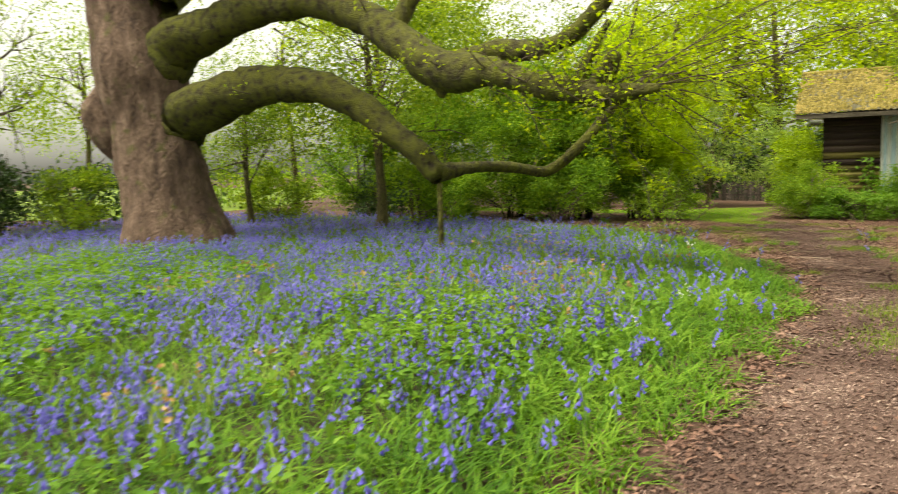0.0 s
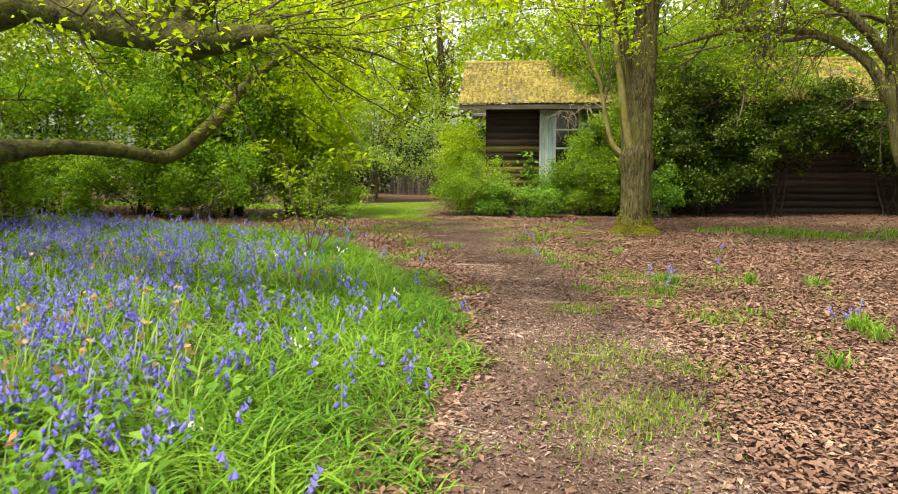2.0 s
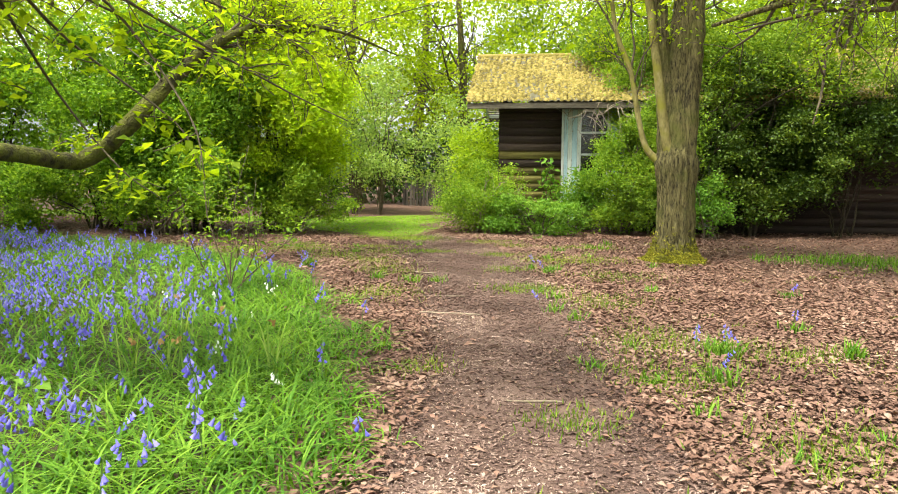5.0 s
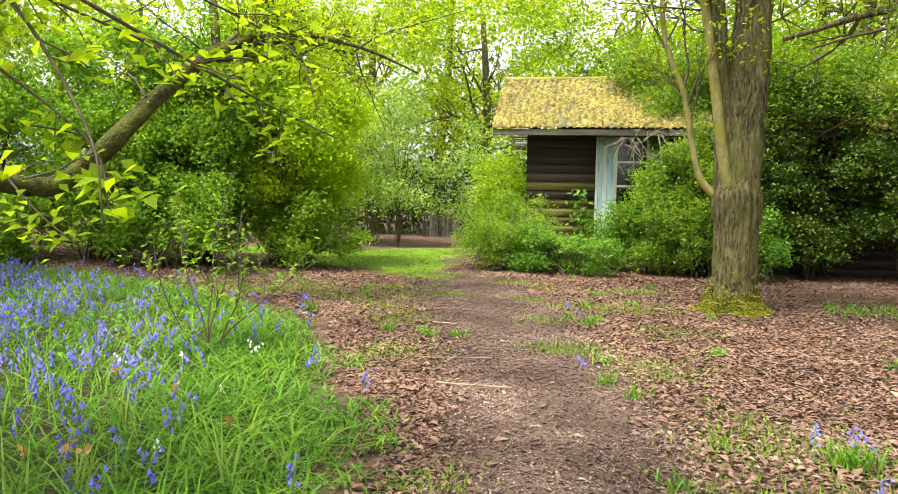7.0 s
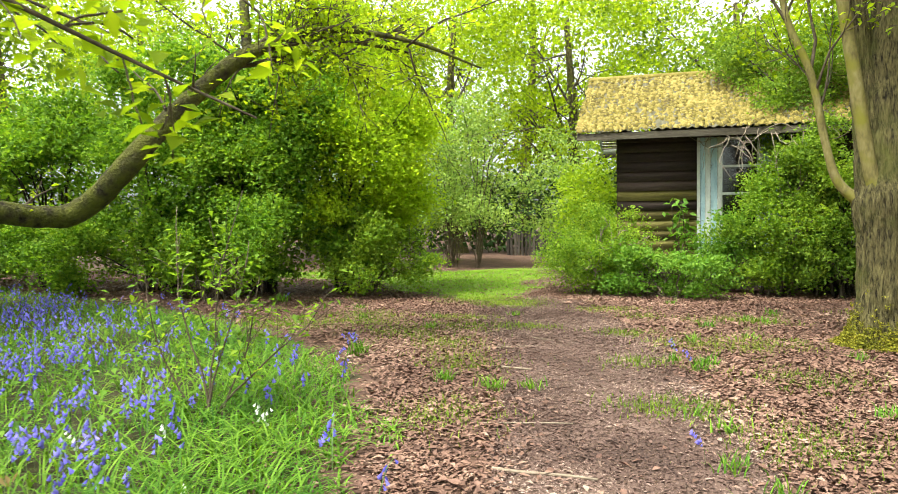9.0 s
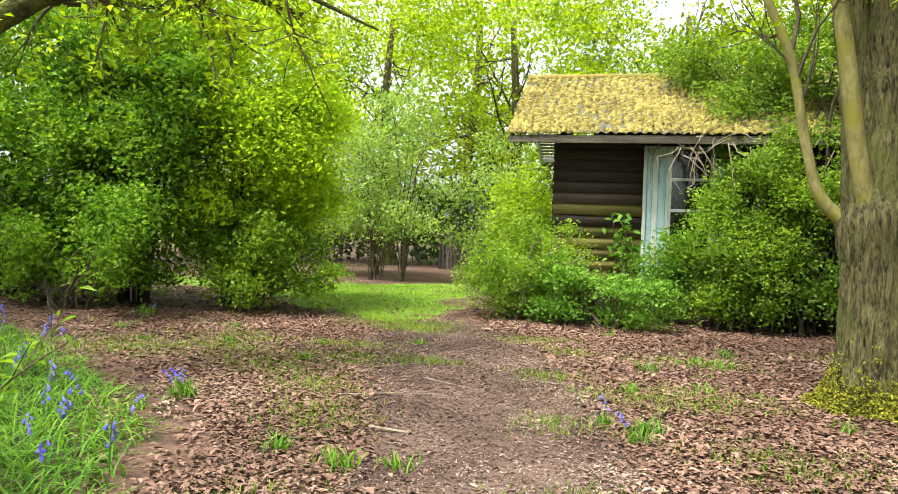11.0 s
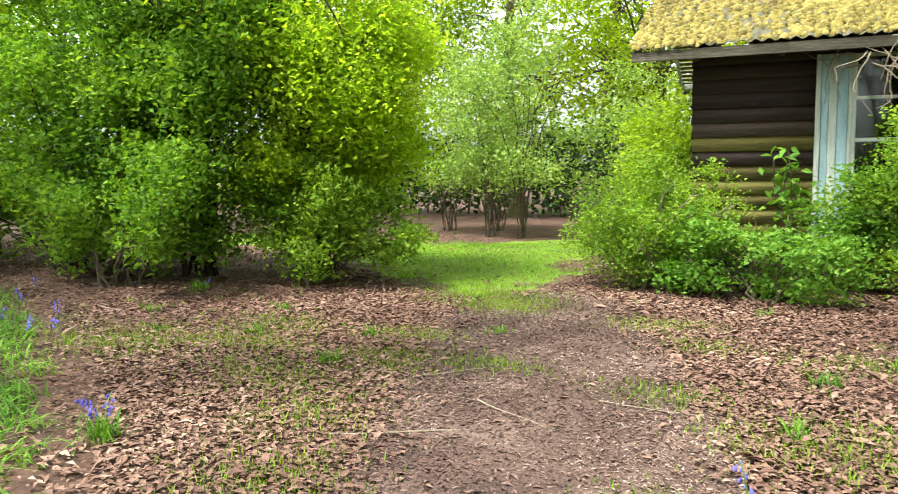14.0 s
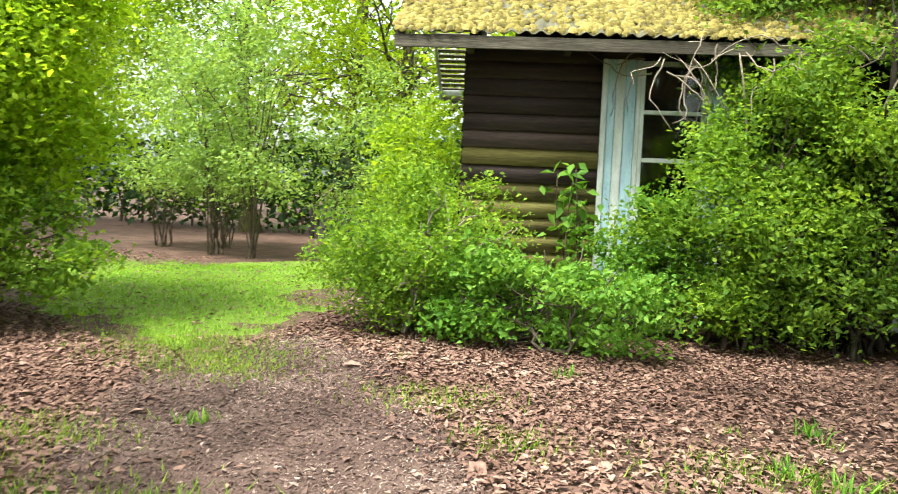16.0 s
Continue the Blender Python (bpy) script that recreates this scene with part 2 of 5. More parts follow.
def np_mesh(name, verts, faces):
    """A mesh from an (n, 3) array and a list of index arrays (m, 3) or (m, 4)."""
    faces = [np.asarray(f, np.int32) for f in (faces if isinstance(faces, list) else [faces]) if len(f)]
    me = bpy.data.meshes.new(name)
    verts = np.asarray(verts, np.float32)
    me.vertices.add(len(verts))
    me.vertices.foreach_set("co", verts.ravel())
    loops = np.concatenate([f.ravel() for f in faces])
    totals = np.concatenate([np.full(len(f), f.shape[1], np.int32) for f in faces])
    me.loops.add(len(loops))
    me.loops.foreach_set("vertex_index", loops)
    me.polygons.add(len(totals))
    me.polygons.foreach_set("loop_start", np.r_[0, np.cumsum(totals)[:-1]].astype(np.int32))
    me.update(calc_edges=True)
    return me


def link(name, me, mat, parent=None, label="", smooth=False):
    me.materials.append(mat)
    if name in ("twigs", "stems", "branches", "dead_twigs", "blades", "flower", "stalk"):
        stuff = True
    else:
        stuff = False
    if smooth:
        me.polygons.foreach_set("use_smooth", np.ones(len(me.polygons), bool))
    ob = new(name, me)
    if parent:
        ob.parent = parent
    if label:
        ob["label"] = label
    if stuff:
        ob["kind"] = "stuff"
    return ob


def empty(name, m, label, category, group=""):
    e = new(name)
    e.matrix_world = m
    return tagged(e, label, category, group)


def box(x0, x1, y0, y1, z0, z1, bevel=0.0):
    """A box with slightly eased edges."""
    bm = bmesh.new()
    bmesh.ops.create_cube(bm, size=1)
    for v in bm.verts:
        v.co = Vector(((x0 + x1) / 2 + v.co.x * (x1 - x0), (y0 + y1) / 2 + v.co.y * (y1 - y0), (z0 + z1) / 2 + v.co.z * (z1 - z0)))
    if bevel:
        bmesh.ops.bevel(bm, geom=bm.edges[:], offset=bevel, segments=1, affect="EDGES")
    me = bpy.data.meshes.new("box")
    bm.to_mesh(me)
    bm.free()
    return me


def smooth_line(points, steps=6):
    """A Catmull-Rom curve through points of any width."""
    p = np.asarray(points, float)
    p = np.vstack([2 * p[0] - p[1], p, 2 * p[-1] - p[-2]])
    out = []
    for k in range(1, len(p) - 2):
        for s in np.arange(steps) / steps:
            a, b, c, d = p[k - 1], p[k], p[k + 1], p[k + 2]
            out.append(0.5 * (2 * b + (c - a) * s + (2 * a - 5 * b + 4 * c - d) * s**2 + (3 * b - a - 3 * c + d) * s**3))
    out.append(p[-2])
    return np.array(out)


class Tubes:
    """Gathers tapered tubes into one mesh."""

    def __init__(self):
        self.v, self.f, self.n = [], [], 0

    def add(self, pts, radii, sides=6, lump=0.0, ribs=0, rib_depth=0.0):
        pts, radii = np.asarray(pts, float), np.asarray(radii, float)
        t = np.gradient(pts, axis=0)
        t /= np.linalg.norm(t, axis=1)[:, None] + 1e-9
        ref = np.array([1.0, 0, 0]) if abs(t.mean(0)[0]) < 0.7 else np.array([0, 1.0, 0])
        u = np.cross(t, ref)
        u /= np.linalg.norm(u, axis=1)[:, None] + 1e-9
        w = np.cross(t, u)
        a = np.linspace(0, 2 * np.pi, sides, endpoint=False)
        rad = radii[:, None] * np.ones(sides)
        if lump:
            ph = rng.uniform(0, 6.3, 4)
            s = np.arange(len(pts))[:, None]
            rad = rad * (1 + lump * (np.sin(2 * a + ph[0] + s * 0.35) + 0.7 * np.sin(3 * a + ph[1] - s * 0.5) + 0.5 * np.sin(s * 0.9 + ph[2])) / 2)
        if sides >= 12:
            rad = rad * (1 + rng.normal(0, 0.022, rad.shape))
        if ribs:
            s = np.arange(len(pts))[:, None]
            rad = rad * (1 + rib_depth * np.sign(np.sin(ribs * a + 0.5 * np.sin(s * 0.8) + rng.uniform(-0.5, 0.5, (1, sides)))) * rng.uniform(0.4, 1, (len(pts), sides)))
        ring = pts[:, None] + rad[..., None] * (np.cos(a)[:, None] * u[:, None] + np.sin(a)[:, None] * w[:, None])
        i = np.arange(len(pts) - 1)[:, None] * sides + np.arange(sides)
        j = np.arange(len(pts) - 1)[:, None] * sides + (np.arange(sides) + 1) % sides
        q = np.stack([i, j, j + sides, i + sides], -1).reshape(-1, 4)
        self.v.append(ring.reshape(-1, 3))
        self.f.append(q + self.n)
        self.n += len(pts) * sides
        cap = pts[-1] + t[-1] * radii[-1] * 0.5
        self.v.append(cap[None])
        last = self.n - sides
        self.f.append(np.stack([last + np.arange(sides), last + (np.arange(sides) + 1) % sides, np.full(sides, self.n), np.full(sides, self.n)], -1)[:, :3])
        self.n += 1

    def mesh(self, name):
        v = np.vstack(self.v)
        return np_mesh(name, v, [f for f in self.f])


def tube_mesh(name, pts, radii, sides=10, **more):
    t = Tubes()
    t.add(pts, radii, sides, **more)
    return t.mesh(name)


def unit(v):
    return v / (np.linalg.norm(v, axis=-1, keepdims=True) + 1e-9)


def leaf_mesh(name, at, size, width=0.55, flat=0.6, droop=0.2, along=None):
    """Folded leaves, two triangles each, at the given points. flat: how far they lie level."""
    n = len(at)
    size = np.asarray(size) * np.ones(n)
    a = rng.normal(size=(n, 3)) if along is None else along + 0.5 * rng.normal(size=(n, 3))
    a[:, 2] = a[:, 2] * (1 - flat) - droop
    a = unit(a)
    nn = rng.normal(size=(n, 3)) * (1 - flat) + np.array([0, 0, 1.0]) * flat
    b = unit(np.cross(nn, a))
    nn = np.cross(a, b)
    s = size[:, None]
    base = at - a * s * 0.5
    tip = at + a * s * 0.5 - np.array([0, 0, 0.12]) * s
    mid = at - a * s * 0.06
    left = mid + b * s * width / 2 + nn * s * 0.1
    right = mid - b * s * width / 2 + nn * s * 0.1
    v = np.stack([base, right, tip, left], 1).reshape(-1, 3)
    k = np.arange(n)[:, None] * 4
    f = np.concatenate([k + [0, 1, 2], k + [0, 2, 3]])
    return np_mesh(name, v, f)


def blades_mesh(name, at, length, width, lean, segs=2):
    """Grass blades that rise and bend over."""
    n = len(at)
    th = rng.uniform(0, 2 * np.pi, n)
    d = np.stack([np.cos(th), np.sin(th), np.zeros(n)], 1)
    side = np.stack([-np.sin(th), np.cos(th), np.zeros(n)], 1)
    L, wd, ln = (np.asarray(q) * np.ones(n) for q in (length, width, lean))
    rows, fs = [], []
    per = 2 * segs + 1
    for k in range(segs + 1):
        s = k / segs
        p = at + d * (L * ln * s**1.6)[:, None] + np.array([0, 0, 1.0]) * (L * (s - 0.45 * ln * s**2.2))[:, None]
        if k < segs:
            w = (wd * (1 - 0.45 * s) / 2)[:, None]
            rows += [p - side * w, p + side * w]
        else:
            rows.append(p)
    v = np.stack(rows, 1).reshape(-1, 3)
    o = np.arange(n)[:, None] * per
    quads = [o + [2 * k, 2 * k + 1, 2 * k + 3, 2 * k + 2] for k in range(segs - 1)]
    tris = o + [2 * segs - 2, 2 * segs - 1, 2 * segs]
    fs = ([np.concatenate(quads)] if quads else []) + [tris]
    return np_mesh(name, v, fs)


def inside(poly, p):
    """Which points lie inside a polygon."""
    poly = np.asarray(poly, float)
    x, y = p[:, 0], p[:, 1]
    c = np.zeros(len(p), bool)
    for (x0, y0), (x1, y1) in zip(poly, np.roll(poly, -1, 0)):
        hit = ((y0 > y) != (y1 > y)) & (x < (x1 - x0) * (y - y0) / (y1 - y0 + 1e-12) + x0)
        c ^= hit
    return c


def edge_distance(line, p):
    """Distance of points from an open or closed line."""
    line = np.asarray(line, float)
    best = np.full(len(p), 1e9)
    for a, b in zip(line[:-1], line[1:]):
        ab = b - a
        s = np.clip(((p - a) @ ab) / (ab @ ab), 0, 1)
        best = np.minimum(best, np.linalg.norm(p - a - s[:, None] * ab, axis=1))
    return best


def patchy(p, scale=1.0, seed=0.0):
    """A smooth uneven field from 0 to 1 over the ground."""
    x, y = p[:, 0] / scale + seed, p[:, 1] / scale - 0.7 * seed
    v = np.sin(x * 1.3 + 1.7 * np.sin(y * 0.9)) + np.sin(y * 1.7 + 1.3 * np.sin(x * 1.1 + 2)) + 0.6 * np.sin(2.9 * x + 2.3 * y) + 0.5 * np.sin(4.7 * y - 3.9 * x)
    return np.clip(0.5 + v / 4.4, 0, 1)


def ground_z(p):
    return 0.035 * np.sin(p[:, 0] * 0.55 + 1) * np.sin(p[:, 1] * 0.48) + 0.012 * np.sin(p[:, 0] * 2.3) * np.sin(p[:, 1] * 2.1 + 0.6)

# ---- the ground ----
PATH_LEFT = [(13.4, -8), (10.6, -2), (9.45, 3.5), (9.0, 6.5), (8.72, 7.8), (8.45, 9.0), (8.15, 10.2), (7.75, 11.6), (7.2, 13.2), (6.45, 14.9), (5.6, 16.5), (4.6, 18.3), (3.5, 19.9), (2.45, 21.4), (1.6, 22.8)]
PATH_RIGHT = [(16.0, -8), (13.6, -2), (11.6, 3), (10.5, 6.5), (9.85, 9.6), (9.4, 11.8), (8.5, 13.7), (7.6, 16.2), (6.75, 17.9), (6.0, 19.4), (5.5, 20.5), (4.5, 21.9), (3.3, 23.7), (2.0, 24.8)]
BED_EDGE = [(10.6, -2), (9.45, 3.5), (9.0, 6.5), (8.72, 7.8), (8.45, 9.0), (8.15, 10.2), (7.75, 11.6), (7.15, 13.1), (6.4, 14.3), (5.4, 15.5), (4.6, 16.6), (3.9, 17.75), (2.6, 18.55), (0.4, 19.6), (-2.6, 20.4), (-8, 21.1), (-14, 19.7)]
BED = BED_EDGE + [(-17, 12), (-15, 2), (-4, -4)]
LAWN = [(1.7, 23.4), (1.7, 25.0), (1.3, 26.6), (0.7, 28.5), (-0.4, 31.2), (-2.0, 31.4), (-2.7, 29.9), (-3.8, 28.2), (-7, 27.6), (-13, 27.2), (-13, 25.2), (-7, 25.2), (-4.2, 25.3), (-1.6, 24.4), (-0.4, 24.0), (0.7, 23.4)]
PATH_LINE = PATH_LEFT + PATH_RIGHT[::-1]


def spaced(a, b, near, step, far):
    mid = np.arange(near[0], near[1] + step / 2, step)
    lo = near[0] - np.geomspace(step * 4, near[0] - a, far)
    return np.concatenate([lo[::-1], mid, near[1] + np.geomspace(step * 4, b - near[1], far)])


gx, gy = spaced(-900, 900, (-16, 18), 0.25, 14), spaced(-900, 900, (-4, 36), 0.25, 14)
X, Y = np.meshgrid(gx, gy)
flat = np.stack([X.ravel(), Y.ravel()], 1)
near = (np.abs(flat[:, 0] - 1) < 17) & (np.abs(flat[:, 1] - 16) < 20)
z = np.where(near, ground_z(flat), 0.0)
idx = np.arange(len(flat)).reshape(X.shape)
quad = np.stack([idx[:-1, :-1], idx[:-1, 1:], idx[1:, 1:], idx[1:, :-1]], -1).reshape(-1, 4)
ground = link("ground", np_mesh("ground", np.c_[flat, z], quad), LITTER_SOIL, smooth=True)
tagged(ground, "brown woodland earth under fallen leaves", "ground", kind="structure")


def sheet(name, poly, mat, label, category, lift, fade, ragged=0.28, inset=0.0):
    """A thin sheet of another surface that sinks into the ground at its uneven edge."""
    poly = np.asarray(poly, float)
    lo, hi = poly.min(0) - 0.6, poly.max(0) + 0.6
    xs, ys = np.arange(lo[0], hi[0], 0.16), np.arange(lo[1], hi[1], 0.16)
    a, b = np.meshgrid(xs, ys)
    p = np.stack([a.ravel(), b.ravel()], 1)
    d = edge_distance(np.vstack([poly, poly[:1]]), p) * np.where(inside(poly, p), 1, -1)
    d += ragged * (patchy(p, 0.55, 3) - 0.5) + ragged * 0.5 * (patchy(p, 0.2, 9) - 0.5)
    d -= inset
    h = ground_z(p) + np.clip(d / fade, -1.2, 1) * lift
    keep = (d > -0.25).reshape(a.shape)
    i = np.arange(len(p)).reshape(a.shape)
    q = np.stack([i[:-1, :-1], i[:-1, 1:], i[1:, 1:], i[1:, :-1]], -1)[keep[:-1, :-1] & keep[1:, 1:] & keep[:-1, 1:] & keep[1:, :-1]]
    used, q2 = np.unique(q, return_inverse=True)
    ob = link(name, np_mesh(name, np.c_[p, h][used], q2.reshape(-1, 4)), mat, smooth=True)
    return tagged(ob, label, category, kind="structure")


sheet("path", PATH_LINE, PATH_EARTH, "trodden reddish-brown earth and bark-chip footpath", "path", 0.02, 0.25)
sheet("lawn", LAWN, LAWN_SOIL, "mossy turf of the clearing beyond the path", "lawn", 0.014, 0.5, 1.0, 0.4)
sheet("flower_bed", BED, BED_SOIL, "dark soil of the bluebell bed", "bed", 0.02, 0.3, 0.5, 0.6)


def scatter(x0, x1, y0, y1, n):
    return np.stack([rng.uniform(x0, x1, n), rng.uniform(y0, y1, n)], 1)


def on_ground(p, up=0.0):
    return np.c_[p, ground_z(p) + up]


# ---- fallen leaves and chips ----
p = scatter(-12, 17, 3.5, 30, 1500000)
path_in, bed_in, lawn_in = inside(PATH_LINE, p), inside(BED, p), inside(LAWN, p)
path_d = edge_distance(np.array(PATH_LINE), p)
wide = np.where(path_in, np.exp(-path_d / 0.12) * 0.6 + 0.012, (0.62 + 0.45 * patchy(p, 1.6, 5)) * np.clip(1.2 - path_d / 4.5, 0.17, 1))
wide = np.where(bed_in, 0.5 * np.exp(-edge_distance(BED_EDGE, p) / 0.25), wide)
wide = np.where(lawn_in, 0.04, wide)
p = p[rng.uniform(size=len(p)) < wide]
me = leaf_mesh("leaf_litter", on_ground(p, 0.026 + rng.uniform(-0.008, 0.016, len(p))), rng.gamma(4.0, 0.008, len(p)) + 0.014, 0.55, 0.86, 0.0)
tagged(link("leaf_litter", me, DRY_LEAF), "coppery dead leaves strewn over the ground", "fallen leaves", kind="stuff")
p = scatter(0.5, 12.5, 3.5, 26, 1800000)
p = p[inside(PATH_LINE, p)]
p = p[rng.uniform(size=len(p)) < 0.5 + 0.6 * patchy(p, 0.7, 2)]
me = leaf_mesh("bark_chips", on_ground(p, 0.024 + rng.uniform(-0.003, 0.006, len(p))), rng.gamma(1.7, 0.0075, len(p)) + 0.008, 0.34, 0.84, 0.0)
tagged(link("bark_chips", me, WOOD_CHIP), "crumbled bark chips and leaf scraps on the footpath", "bark chips", kind="stuff")

# ---- lawn and grass ----
p = scatter(-13, 3.4, 21.5, 29.2, 230000)
d = edge_distance(np.array(LAWN + LAWN[:1]), p) * np.where(inside(LAWN, p), 1, -1) + 1.0 * (patchy(p, 0.55, 3) - 0.5) + 0.5 * (patchy(p, 0.2, 9) - 0.5)
p = p[(d > -0.35) & (rng.uniform(size=len(p)) < np.clip((d + 0.35) / 1.3, 0.05, 1) ** 1.3 * (0.45 + 0.55 * patchy(p, 0.6, 4)))]
me = blades_mesh("lawn_grass", on_ground(p, 0.015), rng.uniform(0.03, 0.065, len(p)), 0.009, rng.uniform(0.3, 1.2, len(p)), 1)
tagged(link("lawn_grass", me, LAWN_GRASS), "short bright green turf grass", "grass", kind="stuff")
spots = [(8.72, 11.5, 0.28, 0.2), (9.1, 10.15, 0.3, 0.22), (9.3, 10.45, 0.22, 0.14), (9.32, 11.5, 0.3, 0.07), (9.5, 11.3, 0.15, 0.05), (8.2, 13.2, 0.2, 0.1), (1.9, 23.3, 0.5, 0.2), (2.2, 23.0, 0.35, 0.12), (1.4, 23.6, 0.5, 0.2), (6.3, 17.7, 0.3, 0.07), (6.9, 14.0, 0.13, 0.1), (5.6, 19.3, 0.22, 0.1), (6.5, 18.0, 0.3, 0.08),
         (4.9, 20.9, 0.3, 0.1), (5.9, 20.4, 0.35, 0.14), (6.4, 20.7, 0.35, 0.16), (7.1, 19.2, 0.4, 0.12), (9.1, 15.4, 0.5, 0.16), (8.6, 14.5, 0.35, 0.16), (9.5, 13.4, 0.3, 0.2), (3.6, 20.9, 0.25, 0.08), (2.6, 19.7, 0.5, 0.14), (1.5, 20.3, 0.6, 0.12), (0.6, 19.7, 0.6, 0.2), (3.4, 19.3, 0.3, 0.14), (2.9, 20.6, 0.35, 0.14), (2.3, 21.4, 0.35, 0.12), (7.4, 17.3, 0.3, 0.2), (8.2, 15.6, 0.3, 0.2), (1.0, 21.0, 0.4, 0.16), (4.1, 18.5, 0.35, 0.16), (5.0, 16.8, 0.3, 0.16), (3.9, 23.0, 0.35, 0.12), (5.9, 22.4, 0.4, 0.12), (4.6, 22.3, 0.25, 0.08)]
got = []
for x, y, a, b in spots:
    n = int(11000 * a * b) + 60
    q = rng.normal(size=(n, 2)) * (a * 0.8, b * 1.6)
    got.append(q + (x, y))
sprouts = scatter(-1.5, 11.5, 11, 24, 520)
sprouts = sprouts[~inside(PATH_LINE, sprouts) & ~inside(BED, sprouts) & (patchy(sprouts, 1.1, 15) > 0.5)]
got.append(np.repeat(sprouts, 14, 0) + rng.normal(0, 0.05, (len(sprouts) * 14, 2)))
p = np.vstack(got)
me = blades_mesh("grass_patches", on_ground(p, 0.018), rng.uniform(0.03, 0.08, len(p)), 0.011, rng.uniform(0.2, 0.9, len(p)), 1)
tagged(link("grass_patches", me, MOSSY_GRASS), "thin patches of moss and young grass on the path", "grass", kind="stuff")
p = scatter(8.6, 16, 21.6, 24.6, 16000)
p = p[rng.uniform(size=len(p)) < np.clip(patchy(p, 1.3, 1) * 1.6 - 0.4, 0, 1) * np.exp(-np.abs(p[:, 1] - 23 - 0.25 * (p[:, 0] - 12)) / 0.6)]
me = blades_mesh("wall_foot_grass", on_ground(p), rng.uniform(0.08, 0.22, len(p)), 0.011, rng.uniform(0.2, 0.9, len(p)), 2)
tagged(link("wall_foot_grass", me, GRASS), "grass strip at the foot of the dark wall", "grass", kind="stuff")

# ---- the bluebell bed ----
p = scatter(-15, 9.6, 1.0, 20.8, 330000)
e = edge_distance(BED_EDGE, p) * np.where(inside(BED, p), 1, -1) + 0.4 * (patchy(p, 0.5, 8) - 0.5) + 0.35 * (patchy(p, 0.17, 4) - 0.5) - 0.3 * np.clip((p[:, 1] - 16.3) / 1.0, 0, 1)
p, e = p[e > 0], e[e > 0]
reach = np.clip(1.15 - np.hypot(p[:, 0] - 8.5, p[:, 1] - 9) / 17, 0.12, 1)
lush = np.where(e < 1.3, 1.0, 0.42) * np.clip(e / 0.12, 0, 1)
p, e = p[k := rng.uniform(size=len(p)) < reach * lush], e[k]
size = np.where(e < 1.3, rng.uniform(0.18, 0.38, len(p)), rng.uniform(0.18, 0.4, len(p))) * np.clip(0.35 + e * 0.8, 0.35, 1)
me = blades_mesh("bed_grass", on_ground(p), size, rng.uniform(0.009, 0.018, len(p)), rng.uniform(0.7, 1.7, len(p)), 3)
tagged(link("bed_grass", me, GRASS), "lush bright green grass and bluebell leaves", "grass", kind="stuff")

p = scatter(-4, 8.8, 1.0, 17, 14000)
p = p[inside(BED, p)]
e = edge_distance(BED_EDGE, p)
p = p[rng.uniform(size=len(p)) < np.clip((e - 0.7) / 1.2, 0, 1) * np.clip(2.2 * patchy(p, 1.7, 6) - 0.35, 0, 1) * np.clip((10.5 - p[:, 1]) / 4, 0.05, 1)]
stem = on_ground(p, 0.0)
leafs = []
for k in range(7):
    th = rng.uniform(0, 6.3, len(p))
    r = rng.uniform(0.03, 0.11, len(p))
    leafs.append(stem + np.stack([np.cos(th) * r, np.sin(th) * r, rng.uniform(0.14, 0.3, len(p))], 1))
at = np.vstack(leafs)
me = leaf_mesh("ground_elder", at, rng.uniform(0.05, 0.095, len(at)), 0.62, 0.78, 0.1)
tagged(link("ground_elder", me, HERB), "pale green broad-leaved herbs among the bluebells", "herbs", kind="stuff")


